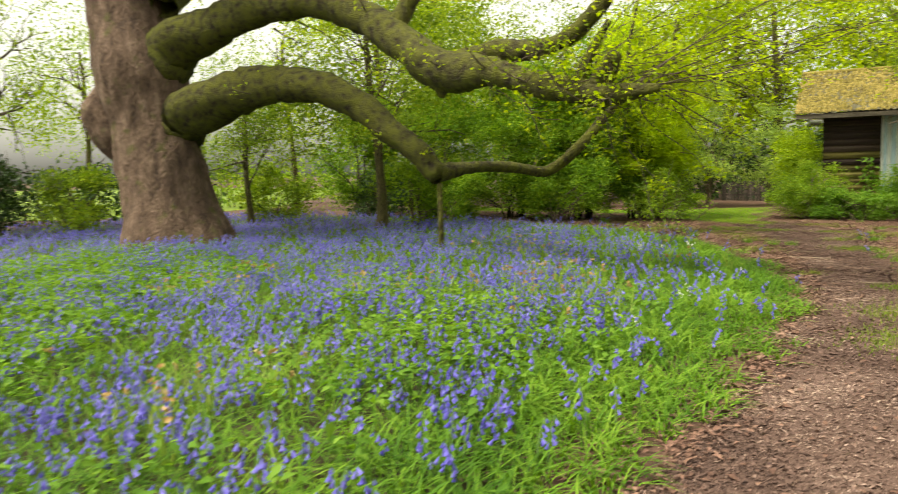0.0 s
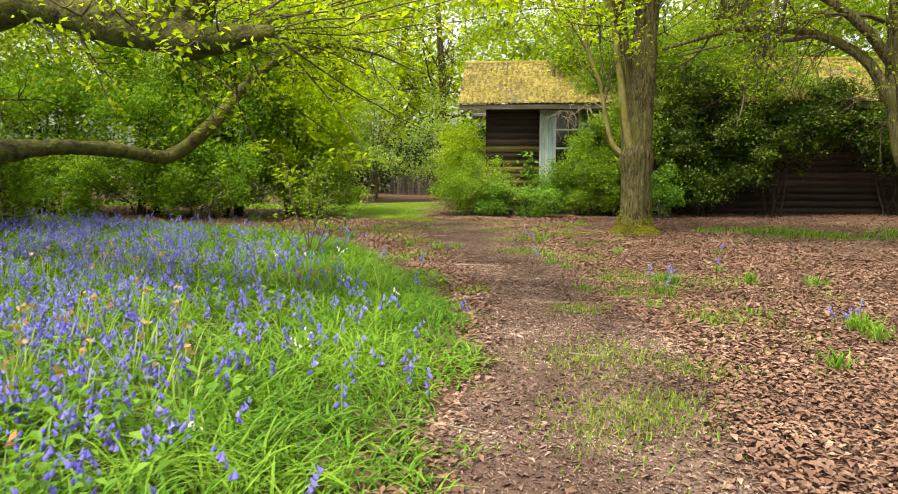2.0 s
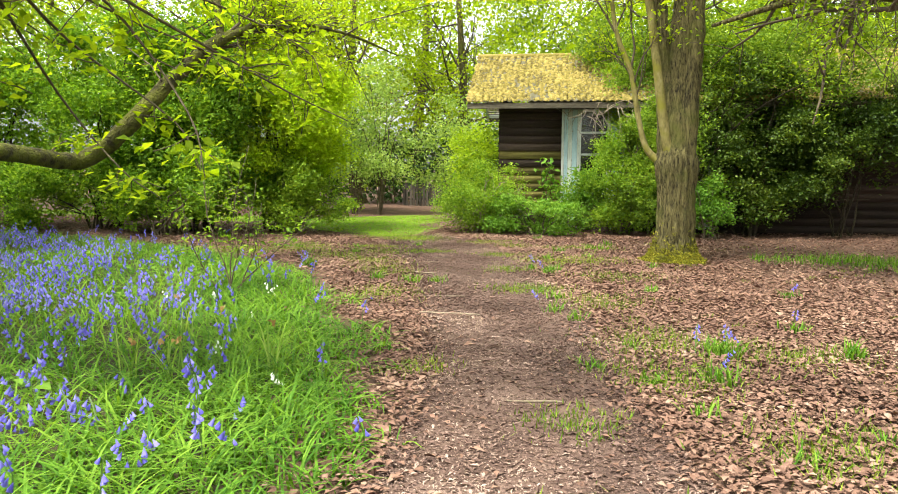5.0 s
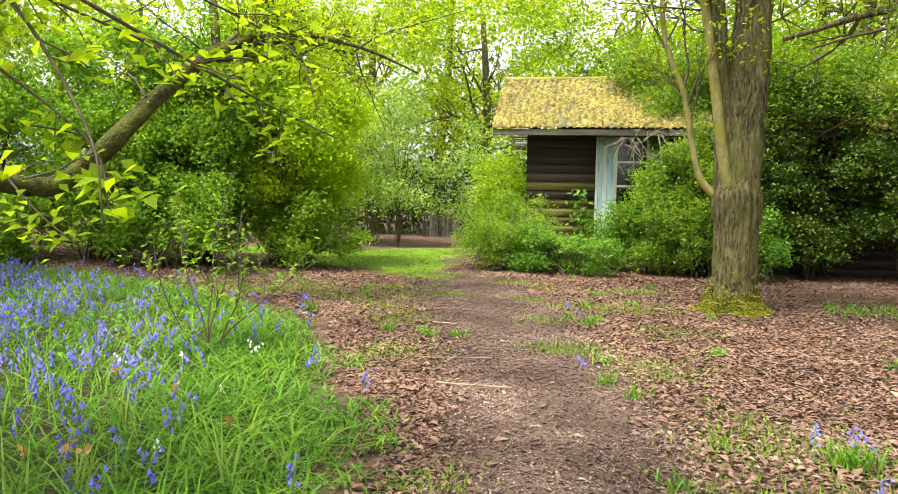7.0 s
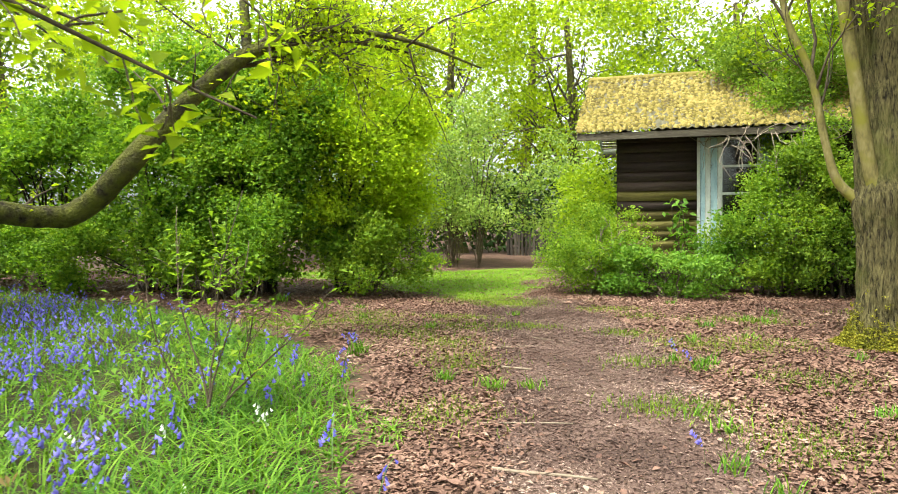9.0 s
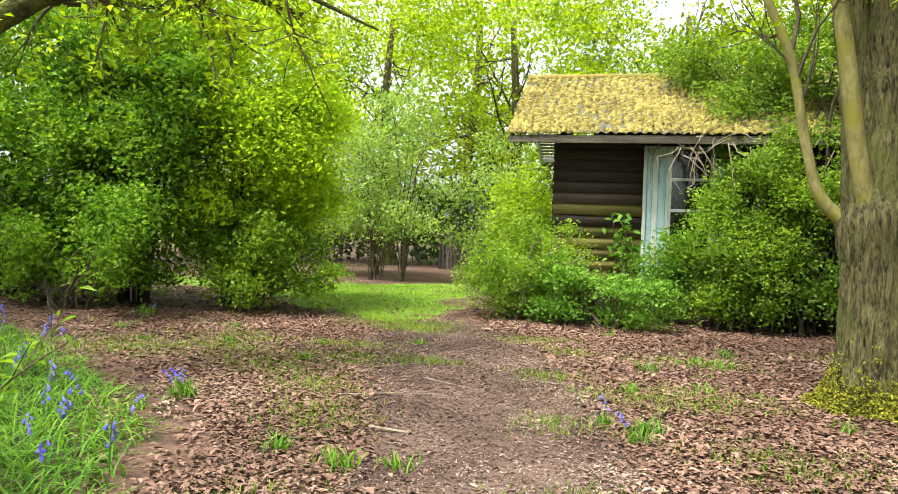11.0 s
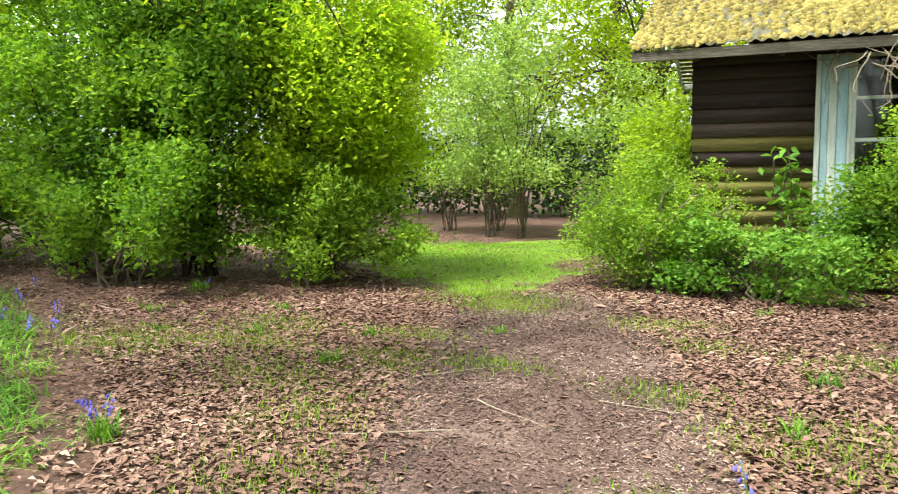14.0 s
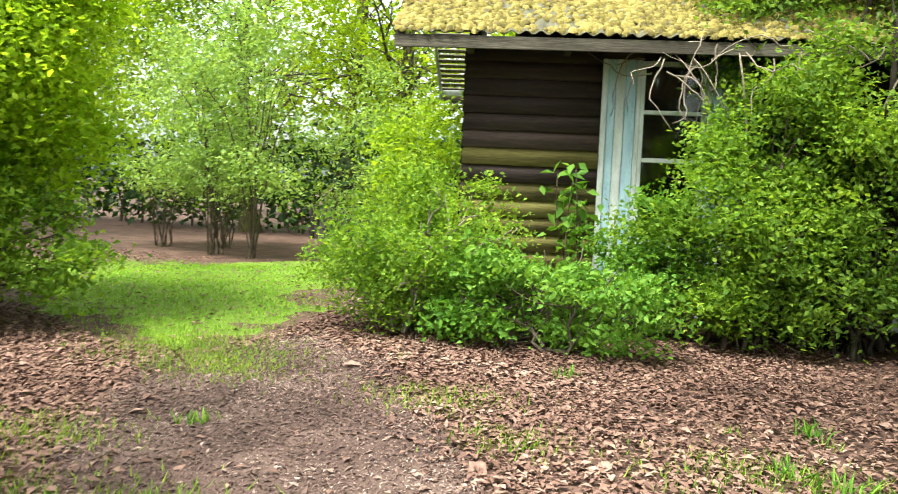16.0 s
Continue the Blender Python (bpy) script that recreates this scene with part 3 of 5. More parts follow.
def bluebells(name, p, label, petal=BELL, bells=6, size=1.0):
    """Arching stalks with bells that hang along one side."""
    n = len(p)
    base = on_ground(p)
    th = rng.uniform(0, 2 * np.pi, n)
    d = np.stack([np.cos(th), np.sin(th), np.zeros(n)], 1)
    h = rng.uniform(0.24, 0.40, n) * size
    vs, fs, off = [], [], 0
    side = np.stack([-np.sin(th), np.cos(th), np.zeros(n)], 1) * 0.0035
    rows = []
    for s in (0, 0.45, 0.8, 1.0):
        c = base + d * (0.28 * h * s**2.5)[:, None] + np.array([0, 0, 1.0]) * (h * (s - 0.12 * s**4))[:, None]
        rows += [c - side, c + side]
    sv = np.stack(rows, 1).reshape(-1, 3)
    o = np.arange(n)[:, None] * 8
    sf = np.concatenate([o + [2 * k, 2 * k + 1, 2 * k + 3, 2 * k + 2] for k in range(3)])
    stalks = np_mesh("stalks", sv, sf)
    for b in range(bells):
        s = 0.5 + 0.5 * (b + rng.uniform(0, 0.9, n)) / bells
        c = base + d * (0.28 * h * s**2.5)[:, None] + np.array([0, 0, 1.0]) * (h * (s - 0.12 * s**4))[:, None]
        ph = th + rng.normal(0, 1.1, n)
        out = np.stack([np.cos(ph), np.sin(ph), np.zeros(n)], 1)
        L = rng.uniform(0.016, 0.026, n)[:, None] * size * 1.45
        top = c + out * 0.012
        low = top + out * L * 0.55 - np.array([0, 0, 1.0]) * L
        x = unit(np.cross(out, np.array([0, 0, 1.0])))
        y = unit(np.cross(low - top, x))
        ring = []
        for q in range(4):
            a = q * np.pi / 2
            ring.append(low + (x * np.cos(a) + y * np.sin(a)) * L * 0.42)
        vs.append(np.stack([top, *ring], 1).reshape(-1, 3))
        o = np.arange(n)[:, None] * 5 + off
        fs += [o + [0, 1 + q, 1 + (q + 1) % 4] for q in range(4)]
        off += 5 * n
    return stalks, np_mesh(name, np.vstack(vs), np.concatenate(fs))


p = scatter(-15, 8.6, 1.5, 20.6, 50000)
p = p[inside(BED, p)]
e = edge_distance(BED_EDGE, p)
far = np.hypot(p[:, 0] - 9.5, p[:, 1] - 3)
shy = np.clip((p[:, 1] - 7.5) / 3, 0, 1)
thick = np.clip((e - 0.1 - 0.35 * shy) / (1.3 + 1.3 * shy), 0.06, 1) * (0.2 + 0.8 * np.clip(2.4 * patchy(p, 0.5, 12) - 0.75, 0, 1)) * np.clip(0.8 + 0.25 * np.sin(far), 0.5, 0.9) * np.clip(1.25 - far / 24, 0.55, 1)
p = p[rng.uniform(size=len(p)) < thick * 0.86]
stalks, bells = bluebells("bluebells", p, "")
tagged(link("bluebells", bells, BELL), "drift of violet-blue bluebell flowers", "bluebells", kind="stuff")
tagged(link("bluebell_stalks", stalks, BELL_STEM), "arching green stalks of the bluebells", "flower stalks", kind="stuff")
p = np.array([(6.9, 10.5), (6.95, 10.55), (6.5, 12.9), (4.3, 15.7), (4.25, 15.75), (4.0, 15.2), (5.6, 13.4), (4.9, 14.6), (3.9, 14.7), (7.3, 9.0)])
stalks, bells = bluebells("white_bluebells", p, "", size=0.8)
tagged(link("white_bluebells", bells, WHITE_PETAL), "few white-flowered bluebells", "flowers", kind="stuff")
tagged(link("white_bluebell_stalks", stalks, BELL_STEM), "green stalks of white bluebells", "flower stalks", kind="stuff")
p = scatter(1.5, 7.2, 4.5, 14, 500)
p = p[inside(BED, p) & (edge_distance(BED_EDGE, p) > 0.7) & (patchy(p, 1.2, 20) > 0.66)]
h = rng.uniform(0.28, 0.42, len(p))
at = np.repeat(on_ground(p), 4, 0)
at[:, 2] += np.repeat(h, 4)
me = leaf_mesh("withered_daffodils", at + rng.normal(0, 0.012, at.shape), 0.05, 0.6, 0.3, 0.4)
tagged(link("withered_daffodils", me, STRAW_PETAL), "withered straw-yellow daffodil heads in the bed", "flowers", kind="stuff")
p5 = np.repeat(p, 7, 0) + rng.normal(0, 0.03, (len(p) * 7, 2))
me = blades_mesh("daffodil_leaves", on_ground(p5), rng.uniform(0.3, 0.5, len(p5)), 0.014, rng.uniform(0.15, 0.6, len(p5)), 3)
tagged(link("daffodil_leaves", me, GREY_LEAF), "long grey-green daffodil leaves and stalks", "leaves", kind="stuff")

# ---- tufts on the leaf litter ----


def tuft(x, y, blades, height, flowers, label):
    e = empty("grass_tuft", pose(x, y, float(ground_z(np.array([[x, y]]))[0]) + 0.005), label, "grass tuft", "tufts on the leaf litter")
    b = rng.normal(0, 0.055, (blades, 2))
    me = blades_mesh("blades", np.c_[b, np.zeros(blades)], rng.uniform(0.6, 1.1, blades) * height, 0.012, rng.uniform(0.25, 0.95, blades), 3)
    link("blades", me, GRASS, e)
    if flowers:
        stalks, bells = bluebells("flower", rng.normal(0, 0.09, (flowers, 2)), "", bells=8, size=0.75)
        link("flower", bells, BELL, e, "violet-blue bells")
        link("stalk", stalks, BELL_STEM, e)
    return e


PLAIN, FLOWERING = "small tuft of green grass among dead leaves", "grass tuft with a violet bluebell among dead leaves"
for x, y, n, h, fl in [(9.69, 15.6, 60, 0.2, 0), (8.85, 15.3, 50, 0.18, 1), (8.85, 13.7, 30, 0.14, 0), (6.2, 19.5, 46, 0.17, 0), (8.76, 15.25, 50, 0.2, 2), (6.2, 19.2, 34, 0.17, 1), (8.86, 14.5, 46, 0.18, 1), (8.44, 14.25, 30, 0.13, 0), (9.37, 13.1, 26, 0.12, 0), (9.79, 13.56, 26, 0.12, 0), (8.1, 15.3, 24, 0.11, 0), (3.0, 18.3, 60, 0.22, 3), (5.62, 21.7, 40, 0.16, 0), (6.25, 21.0, 30, 0.12, 0), (-0.6, 20.6, 30, 0.14, 0), (0.35, 20.1, 26, 0.12, 0), (6.1, 23.2, 36, 0.14, 0), (5.95, 22.45, 30, 0.13, 0), (4.4, 17.75, 40, 0.17, 0), (6.9, 17.4, 30, 0.14, 0), (9.3, 16.5, 34, 0.15, 1), (2.0, 21.2, 30, 0.14, 0), (-1.5, 21.7, 50, 0.2, 1),
                       (6.2, 22.3, 34, 0.16, 0), (2.9, 21.9, 30, 0.12, 0), (2.6, 20.2, 40, 0.17, 0), (0.4, 21.5, 34, 0.15, 0), (6.6, 17.7, 26, 0.13, 0), (10.55, 13.35, 44, 0.18, 2), (7.75, 18.3, 30, 0.14, 0), (7.1, 16.6, 34, 0.16, 1), (7.4, 16.3, 30, 0.15, 0),
                       (10.4, 15.6, 46, 0.2, 0), (10.6, 13.2, 60, 0.22, 1), (10.7, 12.9, 50, 0.2, 0), (8.0, 14.5, 30, 0.14, 0), (7.4, 20.3, 24, 0.12, 0), (9.2, 18.4, 30, 0.13, 1), (5.2, 17.9, 30, 0.16, 0), (4.9, 17.7, 40, 0.18, 0), (1.2, 20.6, 34, 0.15, 0), (5.75, 20.6, 34, 0.16, 0), (5.9, 19.5, 30, 0.15, 1), (4.5, 24.0, 24, 0.14, 0), (10.3, 11.9, 50, 0.2, 0)]:
    tuft(x, y, n, h, fl, FLOWERING if fl else PLAIN)


def stick(x, y, turn, length, r, mat, label):
    s = np.linspace(-0.5, 0.5, 7)
    pts = np.stack([s * length, 0.03 * length * np.sin(s * 5), 0 * s], 1)
    ob = link("fallen_stick", tube_mesh("fallen_stick", pts, r * (1 - 0.3 * (s + 0.5)), 6, lump=0.15), mat, smooth=True)
    ob.matrix_world = pose(x, y, float(ground_z(np.array([[x, y]]))[0]) + 0.02 + r * 0.8, 0, 0, turn)
    return tagged(ob, label, "stick", "fallen sticks")


for x, y, a, L, r in [(4.7, 18.52, 0, 0.3, 0.014), (4.7, 17.4, 70, 0.5, 0.007), (5.6, 16.9, 25, 0.7, 0.008), (6.2, 16.0, 10, 0.6, 0.012), (4.4, 20.0, -20, 0.7, 0.007), (5.1, 20.6, 5, 0.9, 0.006), (3.5, 20.6, 60, 0.5, 0.006), (4.1, 19.4, 40, 0.8, 0.008), (8.3, 9.7, -15, 0.5, 0.007), (8.7, 11.5, 0, 0.3, 0.009), (7.9, 13.5, 20, 0.35, 0.008)]:
    stick(x, y, a, L, r, DEAD_TWIG, "pale barkless stick lying on the path")

# ---- the shed ----
S = pose(2.79, 26.287, 0, 0, 0, 16.1)
shed = empty("garden_shed", S, "long derelict dark-boarded wooden shed with a mossy roof", "shed")
LONG, DEEP, TOP = 13.0, 3.8, 2.91
PITCH = math.atan2(4.24 - TOP, 1.9 + 0.55)


def board_mesh(length, height, thick):
    """A lapped weatherboard: thicker at its foot, with a slightly wavy edge."""
    n = max(2, int(length / 0.8))
    xs = np.linspace(0, length, n + 1)
    v = []
    for k, x in enumerate(xs):
        w = 0.004 * math.sin(k * 2.1 + length)
        v += [(x, -thick, w), (x, -0.006, height), (x, 0.006, height), (x, 0.0, w)]
    f = []
    for k in range(n):
        for q in range(4):
            a, b = k * 4 + q, k * 4 + (q + 1) % 4
            f.append((a, a + 4, b + 4, b))
    f += [(0, 1, 2, 3), (n * 4 + 3, n * 4 + 2, n * 4 + 1, n * 4)]
    return np_mesh("board", np.array(v), np.array(f))


def boards(length, m, rows, height, mats, parent, turn=0.0):
    made = {}
    for k in range(rows):
        mat = mats(k)
        if mat.name not in made:
            made[mat.name] = board_mesh(length, height * 1.12, 0.028)
            made[mat.name].materials.append(mat)
        b = new("board", made[mat.name])
        b.parent = parent
        b.matrix_local = m @ pose(0, 0, k * height, rng.normal(0, 0.4), rng.normal(0, 0.12), 0)


def shell(name, x0, x1, y0, y1, z0, z1, mat, parent=shed, label="", bevel=0.004):
    return link(name, box(x0, x1, y0, y1, z0, z1, bevel), mat, parent, label)


ROW = 0.182
ROWS = 16
algae = {3, 4, 5, 6, 7, 9}
front = lambda k: BOARD_ALGAE if k in algae else BOARD_DARK
plain_dark = lambda k: BOARD_DARK
shell("sill_plate", 0, LONG, 0.03, 0.13, -0.15, 0.02, BOARD_DARK)
# wall core behind the boards, with the window opening left free
shell("wall_core", 0.01, 1.86, 0.012, 0.09, 0.0, TOP, BOARD_DARK)
shell("wall_core", 2.5, LONG, 0.012, 0.09, 0.0, TOP, BOARD_DARK)
shell("wall_core", 1.86, 2.5, 0.012, 0.09, 0.0, 0.9, BOARD_DARK)
shell("wall_core", 1.86, 2.5, 0.012, 0.09, 2.79, TOP, BOARD_DARK)
shell("side_wall", 0.012, 0.09, 0.1, DEEP, 0.0, TOP, BOARD_DARK)
shell("side_wall", LONG - 0.09, LONG, 0.1, DEEP, 0.0, TOP, BOARD_DARK)
shell("rear_wall", 0.0, LONG, DEEP, DEEP + 0.08, 0.0, TOP, BOARD_DARK)
shell("shed_floor", 0.1, LONG - 0.1, 0.1, DEEP, 0.02, 0.08, BOARD_DARK)
boards(1.44, pose(0, 0.01, 0.02), 16, ROW, front, shed)
boards(2.4, pose(2.95, 0.01, 0.02), 16, ROW, plain_dark, shed)
boards(LONG - 5.36, pose(5.36, 0.012, 0.02), 16, ROW, lambda k: BOARD_DARK, shed)
boards(DEEP, pose(0.01, DEEP, 0.02, 0, 0, -90), 16, ROW, plain_dark, shed)
gable = np_mesh("gable", np.array([(x, y, zz) for x in (0.012, 0.08) for y, zz in ((0.0, TOP), (DEEP + 0.05, TOP), (1.9, 4.16))]), [np.array([(0, 1, 2), (5, 4, 3)]), np.array([(0, 3, 4, 1), (1, 4, 5, 2), (2, 5, 3, 0)])])
link("gable", gable, BOARD_DARK, shed)
g2 = new("gable", gable)
g2.parent, g2.matrix_local = shed, pose(LONG - 0.09, 0, 0)

# striped corner panels beside the window: narrow blue and white boards
for x0, stripes in ((1.44, ((0.06, 1, 0.045), (0.085, 0, 0.02), (0.095, 1, 0.03), (0.115, 0, 0.02), (0.05, 1, 0.04))), (2.52, ((0.05, 1, 0.04), (0.11, 0, 0.02), (0.09, 1, 0.03), (0.1, 0, 0.02), (0.06, 1, 0.045)))):
    panel = new("striped_panel")
    panel.parent = shed
    panel["label"] = "panel of faded blue and white painted upright boards"
    x = x0
    for w, white, proud in stripes:
        shell("upright_board", x + 0.002, x + w - 0.002, -proud, 0.006, 0.06, 2.8, WHITE_PAINT if white else BLUE_PAINT, panel, "flaking white paint" if white else "faded pale blue paint")
        x += w
# the old door, mostly hidden by the shrubs
door = new("shed_door")
door.parent = shed
door["label"] = "faded grey-white boarded door behind shrubs"
for k in range(6):
    shell("upright_board", 4.0 + k * 0.145, 4.142 + k * 0.145, -0.062, -0.034, 0.1, 2.1, WHITE_PAINT, door)

# window
win = new("window")
win.parent = shed
win["label"] = "small old window with flaking white bars"
for x0, x1, z0, z1 in ((1.845, 1.885, 0.9, 2.79), (2.475, 2.52, 0.9, 2.79), (1.885, 2.475, 2.745, 2.79), (1.885, 2.475, 2.245, 2.285), (1.885, 2.475, 1.745, 1.79), (1.885, 2.475, 0.9, 0.95)):
    shell("window_bar", x0, x1, -0.03, 0.06, z0, z1, WHITE_PAINT, win)
for z0, z1 in ((0.95, 1.745), (1.79, 2.245), (2.285, 2.745)):
    pane = shell("pane", 1.885, 2.475, 0.018, 0.022, z0, z1, GLASS, win, "dusty dark glass", 0)
    pane.visible_shadow = False
shell("window_ledge", 1.82, 2.54, -0.075, -0.031, 0.85, 0.9, WHITE_PAINT, win)

# roof: corrugated sheets on both slopes
roof = new("roof")
roof.parent = shed
roof["label"] = "corrugated roof thick with yellow-green moss"
SLOPE = 2.45 / math.cos(PITCH)


def corrugated(x0, x1, length):
    n = int((x1 - x0) / 0.0183)
    xs = np.linspace(x0, x1, n)
    wave = 0.018 * np.sin(xs * 2 * np.pi / 0.146)
    v, f = [], []
    for layer in (0.0, -0.009):
        for s in np.linspace(0, length, 5):
            v.append(np.c_[xs, np.full(n, s), wave + layer])
    v = np.vstack(v)
    a = np.arange(n - 1)
    q = [np.stack([r * n + a, r * n + a + 1, (r + 1) * n + a + 1, (r + 1) * n + a], 1) for r in list(range(4)) + list(range(5, 9))]
    q.append(np.stack([a, a + 1, 5 * n + a + 1, 5 * n + a], 1))
    return np_mesh("roof_sheet", v, np.concatenate(q))


for k in range(13):
    x0 = -0.7 + k * 1.1
    sh = link("roof_sheet", corrugated(x0, x0 + 1.12, SLOPE + 0.03), SHEET, roof, smooth=True)
    sh.matrix_local = pose(0, -0.55, TOP + 0.03 + 0.004 * (k % 2), math.degrees(PITCH), 0, 0)
    sh2 = new("roof_sheet", sh.data)
    sh2.parent = roof
    sh2.matrix_local = pose(1.9 - 0.7 + 12.1 + 0.8, 4.35, TOP + 0.03 + 0.004 * (k % 2), math.degrees(PITCH), 0, 180) @ pose(0, 0, 0)
ridge = smooth_line([(-0.72, 1.9, 4.27), (13.6, 1.9, 4.27)], 30)
link("ridge_cap", tube_mesh("ridge_cap", ridge, np.full(len(ridge), 0.07), 8), MOSS, roof, smooth=True)


def cushions(name, n, length, depth, size, mat, parent):
    """Small uneven moss cushions over the sheets."""
    c = np.stack([rng.uniform(-0.7, length, n), rng.uniform(0.0, depth, n)], 1)
    keep = rng.uniform(size=n) < 0.35 + 0.9 * patchy(c, 0.5, 3)
    c = c[keep]
    n = len(c)
    r = rng.uniform(0.4, 1.0, n) * size
    hgt = r * rng.uniform(0.35, 0.75, n)
    base = 0.018 * np.sin(c[:, 0] * 2 * np.pi / 0.146) - 0.004
    a0 = rng.uniform(0, 6.3, n)
    vs = []
    for q in range(5):
        a = a0 + q * 2 * np.pi / 5
        rr = r * rng.uniform(0.75, 1.2, n)
        vs.append(np.stack([c[:, 0] + rr * np.cos(a), np.clip(c[:, 1] + rr * np.sin(a), -0.05, depth + 0.05), base - 0.012], 1))
    for q in range(5):
        a = a0 + (q + 0.5) * 2 * np.pi / 5
        rr = r * 0.6 * rng.uniform(0.75, 1.2, n)
        vs.append(np.stack([c[:, 0] + rr * np.cos(a), c[:, 1] + rr * np.sin(a), base + hgt * 0.75], 1))
    vs.append(np.stack([c[:, 0], c[:, 1], base + hgt], 1))
    v = np.stack(vs, 1).reshape(-1, 3)
    o = np.arange(n)[:, None] * 11
    f = []
    for q in range(5):
        r1 = (q + 1) % 5
        f += [o + [q, r1, 5 + q], o + [r1, 5 + r1, 5 + q], o + [5 + q, 5 + r1, 10]]
    ob = link(name, np_mesh(name, v, np.concatenate(f)), mat, parent, "yellow-green moss cushions", smooth=True)
    ob["kind"] = "stuff"
    return ob


cushions("moss", 24000, 13.4, SLOPE - 0.02, 0.055, MOSS, roof).matrix_local = pose(0, -0.55, TOP + 0.045, math.degrees(PITCH), 0, 0)

shell("fascia_board", -0.69, 13.6, -0.53, -0.5, TOP - 0.13, TOP - 0.005, WEATHERED, roof, "weathered grey eaves board")
shell("fascia_board", -0.69, 13.6, 4.3, 4.33, TOP - 0.13, TOP - 0.005, WEATHERED, roof)
for k in range(14):
    shell("rafter_end", 0.02 + k * 1.0, 0.09 + k * 1.0, -0.498, -0.03, TOP - 0.1, TOP - 0.015, WEATHERED, roof)
shell("soffit", -0.66, 13.5, -0.495, -0.03, TOP - 0.012, TOP - 0.002, BOARD_DARK, roof)
for side, y0 in ((1, -0.52), (-1, 4.32)):
    b = shell("bargeboard", -0.69, -0.655, 0, SLOPE, -0.14, -0.01, WHITE_PAINT if side < 0 else WEATHERED, roof)
    b.matrix_local = pose(0, y0, TOP, math.degrees(PITCH) * side, 0, 0) @ (Matrix.Identity(4) if side > 0 else Matrix.Diagonal((1, -1, 1, 1)))
slat = box(-0.652, 0.0, -0.035, 0.035, -0.035, -0.015, 0.003)
slat.materials.append(SLAT)
for k in range(22):
    s = new("soffit_slat", slat)
    s.parent = roof
    u = 0.08 + k * 0.118
    s.matrix_local = pose(0, 4.32 - u * math.cos(PITCH), TOP + u * math.sin(PITCH), -math.degrees(PITCH), 0, 0)
for y0 in (3.0, 4.1):
    shell("purlin", -0.65, 0.0, y0, y0 + 0.06, TOP + (4.33 - y0) * math.tan(PITCH) - 0.16, TOP + (4.33 - y0) * math.tan(PITCH) - 0.07, WHITE_PAINT, roof)

# ---- far fence ----
fence = empty("paling_fence", pose(-4.6, 35.6, 0, 0, 0, 3), "low weathered brown paling fence before a dark hedge", "fence")
pale = box(-0.045, 0.045, -0.01, 0.01, 0, 0.85, 0.006)
pale.materials.append(FENCE_WOOD)
for k in range(68):
    o = new("pale", pale)
    o.parent = fence
    o.matrix_local = pose(k * 0.135, rng.normal(0, 0.006), rng.uniform(-0.05, 0.02), rng.normal(0, 1), rng.normal(0, 1.2), 0)
for zz in (0.25, 0.65):
    link("rail", box(-0.1, 9.2, 0.014, 0.05, zz, zz + 0.07, 0.004), FENCE_WOOD, fence)
for k in range(5):
    link("post", box(k * 2.25, k * 2.25 + 0.09, 0.052, 0.14, 0, 0.9, 0.006), FENCE_WOOD, fence)

# ---- trees and shrubs ----


def wander(start, way, length, n, bend, lift=0.0):
    """A wavering line that sets out in a direction."""
    pts, d = [np.array(start, float)], unit(np.array(way, float))
    for _ in range(n):
        d = unit(d + rng.normal(0, bend, 3) + np.array([0, 0, lift]))
        pts.append(pts[-1] + d * length / n)
    return np.array(pts)


def sprout(tubes, tips, line, radii, level, count, length, spread, lift, keep=(0.25, 1.0), stout=1.0):
    """Side branches along a line, and theirs in turn; the ends of the last are kept for leaves."""
    for s in rng.uniform(*keep, count):
        k = int(s * (len(line) - 2))
        d = unit(line[k + 1] - line[k])
        way = unit(d * 0.6 + rng.normal(0, spread, 3))
        L = length * rng.uniform(0.55, 1.2) * (1.15 - 0.5 * s)
        r = min(radii[k] * 0.6, (0.012 + L * 0.014) * stout)
        sub = wander(line[k], way, L, 6, 0.16, lift)
        rr = np.linspace(r, max(r * 0.25, 0.0035), len(sub))
        tubes.add(sub, rr, 5 if r > 0.02 else 4)
        if level > 0:
            sprout(tubes, tips, sub, rr, level - 1, max(3, int(count * 0.6)), length * 0.5, spread, lift, stout=stout)
        else:
            tips += [sub[2], sub[4], sub[-1]]
        if level > 0:
            tips.append(sub[-1])


def leaves_round(tips, per, radius, squash=0.6):
    t = np.asarray(tips)
    at = np.repeat(t, per, 0)
    return at + rng.normal(0, 1, at.shape) * (radius, radius, radius * squash)


def flare(z, r0, r1, h):
    return r1 + (r0 - r1) * np.exp(-np.asarray(z) / h)


# the old oak with two great limbs
oak = empty("old_tree", pose(0, 0, 0), "massive old tree with long low mossy limbs and young leaves", "tree")
TX, TY = -5.45, 10.9
zs = np.linspace(-0.1, 11, 46)
line = np.c_[TX - 0.22 * zs + 0.006 * zs**2 + 0.08 * np.sin(zs * 0.9), TY - 0.085 * zs + 0.004 * zs**2, zs]
rad = flare(zs + 0.1, 1.24, 0.93, 0.7) * (1 - 0.03 * zs) + 0.16 * np.exp(-((zs - 3.9) / 0.8) ** 2)
link("trunk", tube_mesh("trunk", line, rad, 40, lump=0.07, ribs=9, rib_depth=0.025), OAK_BARK, oak, smooth=True)
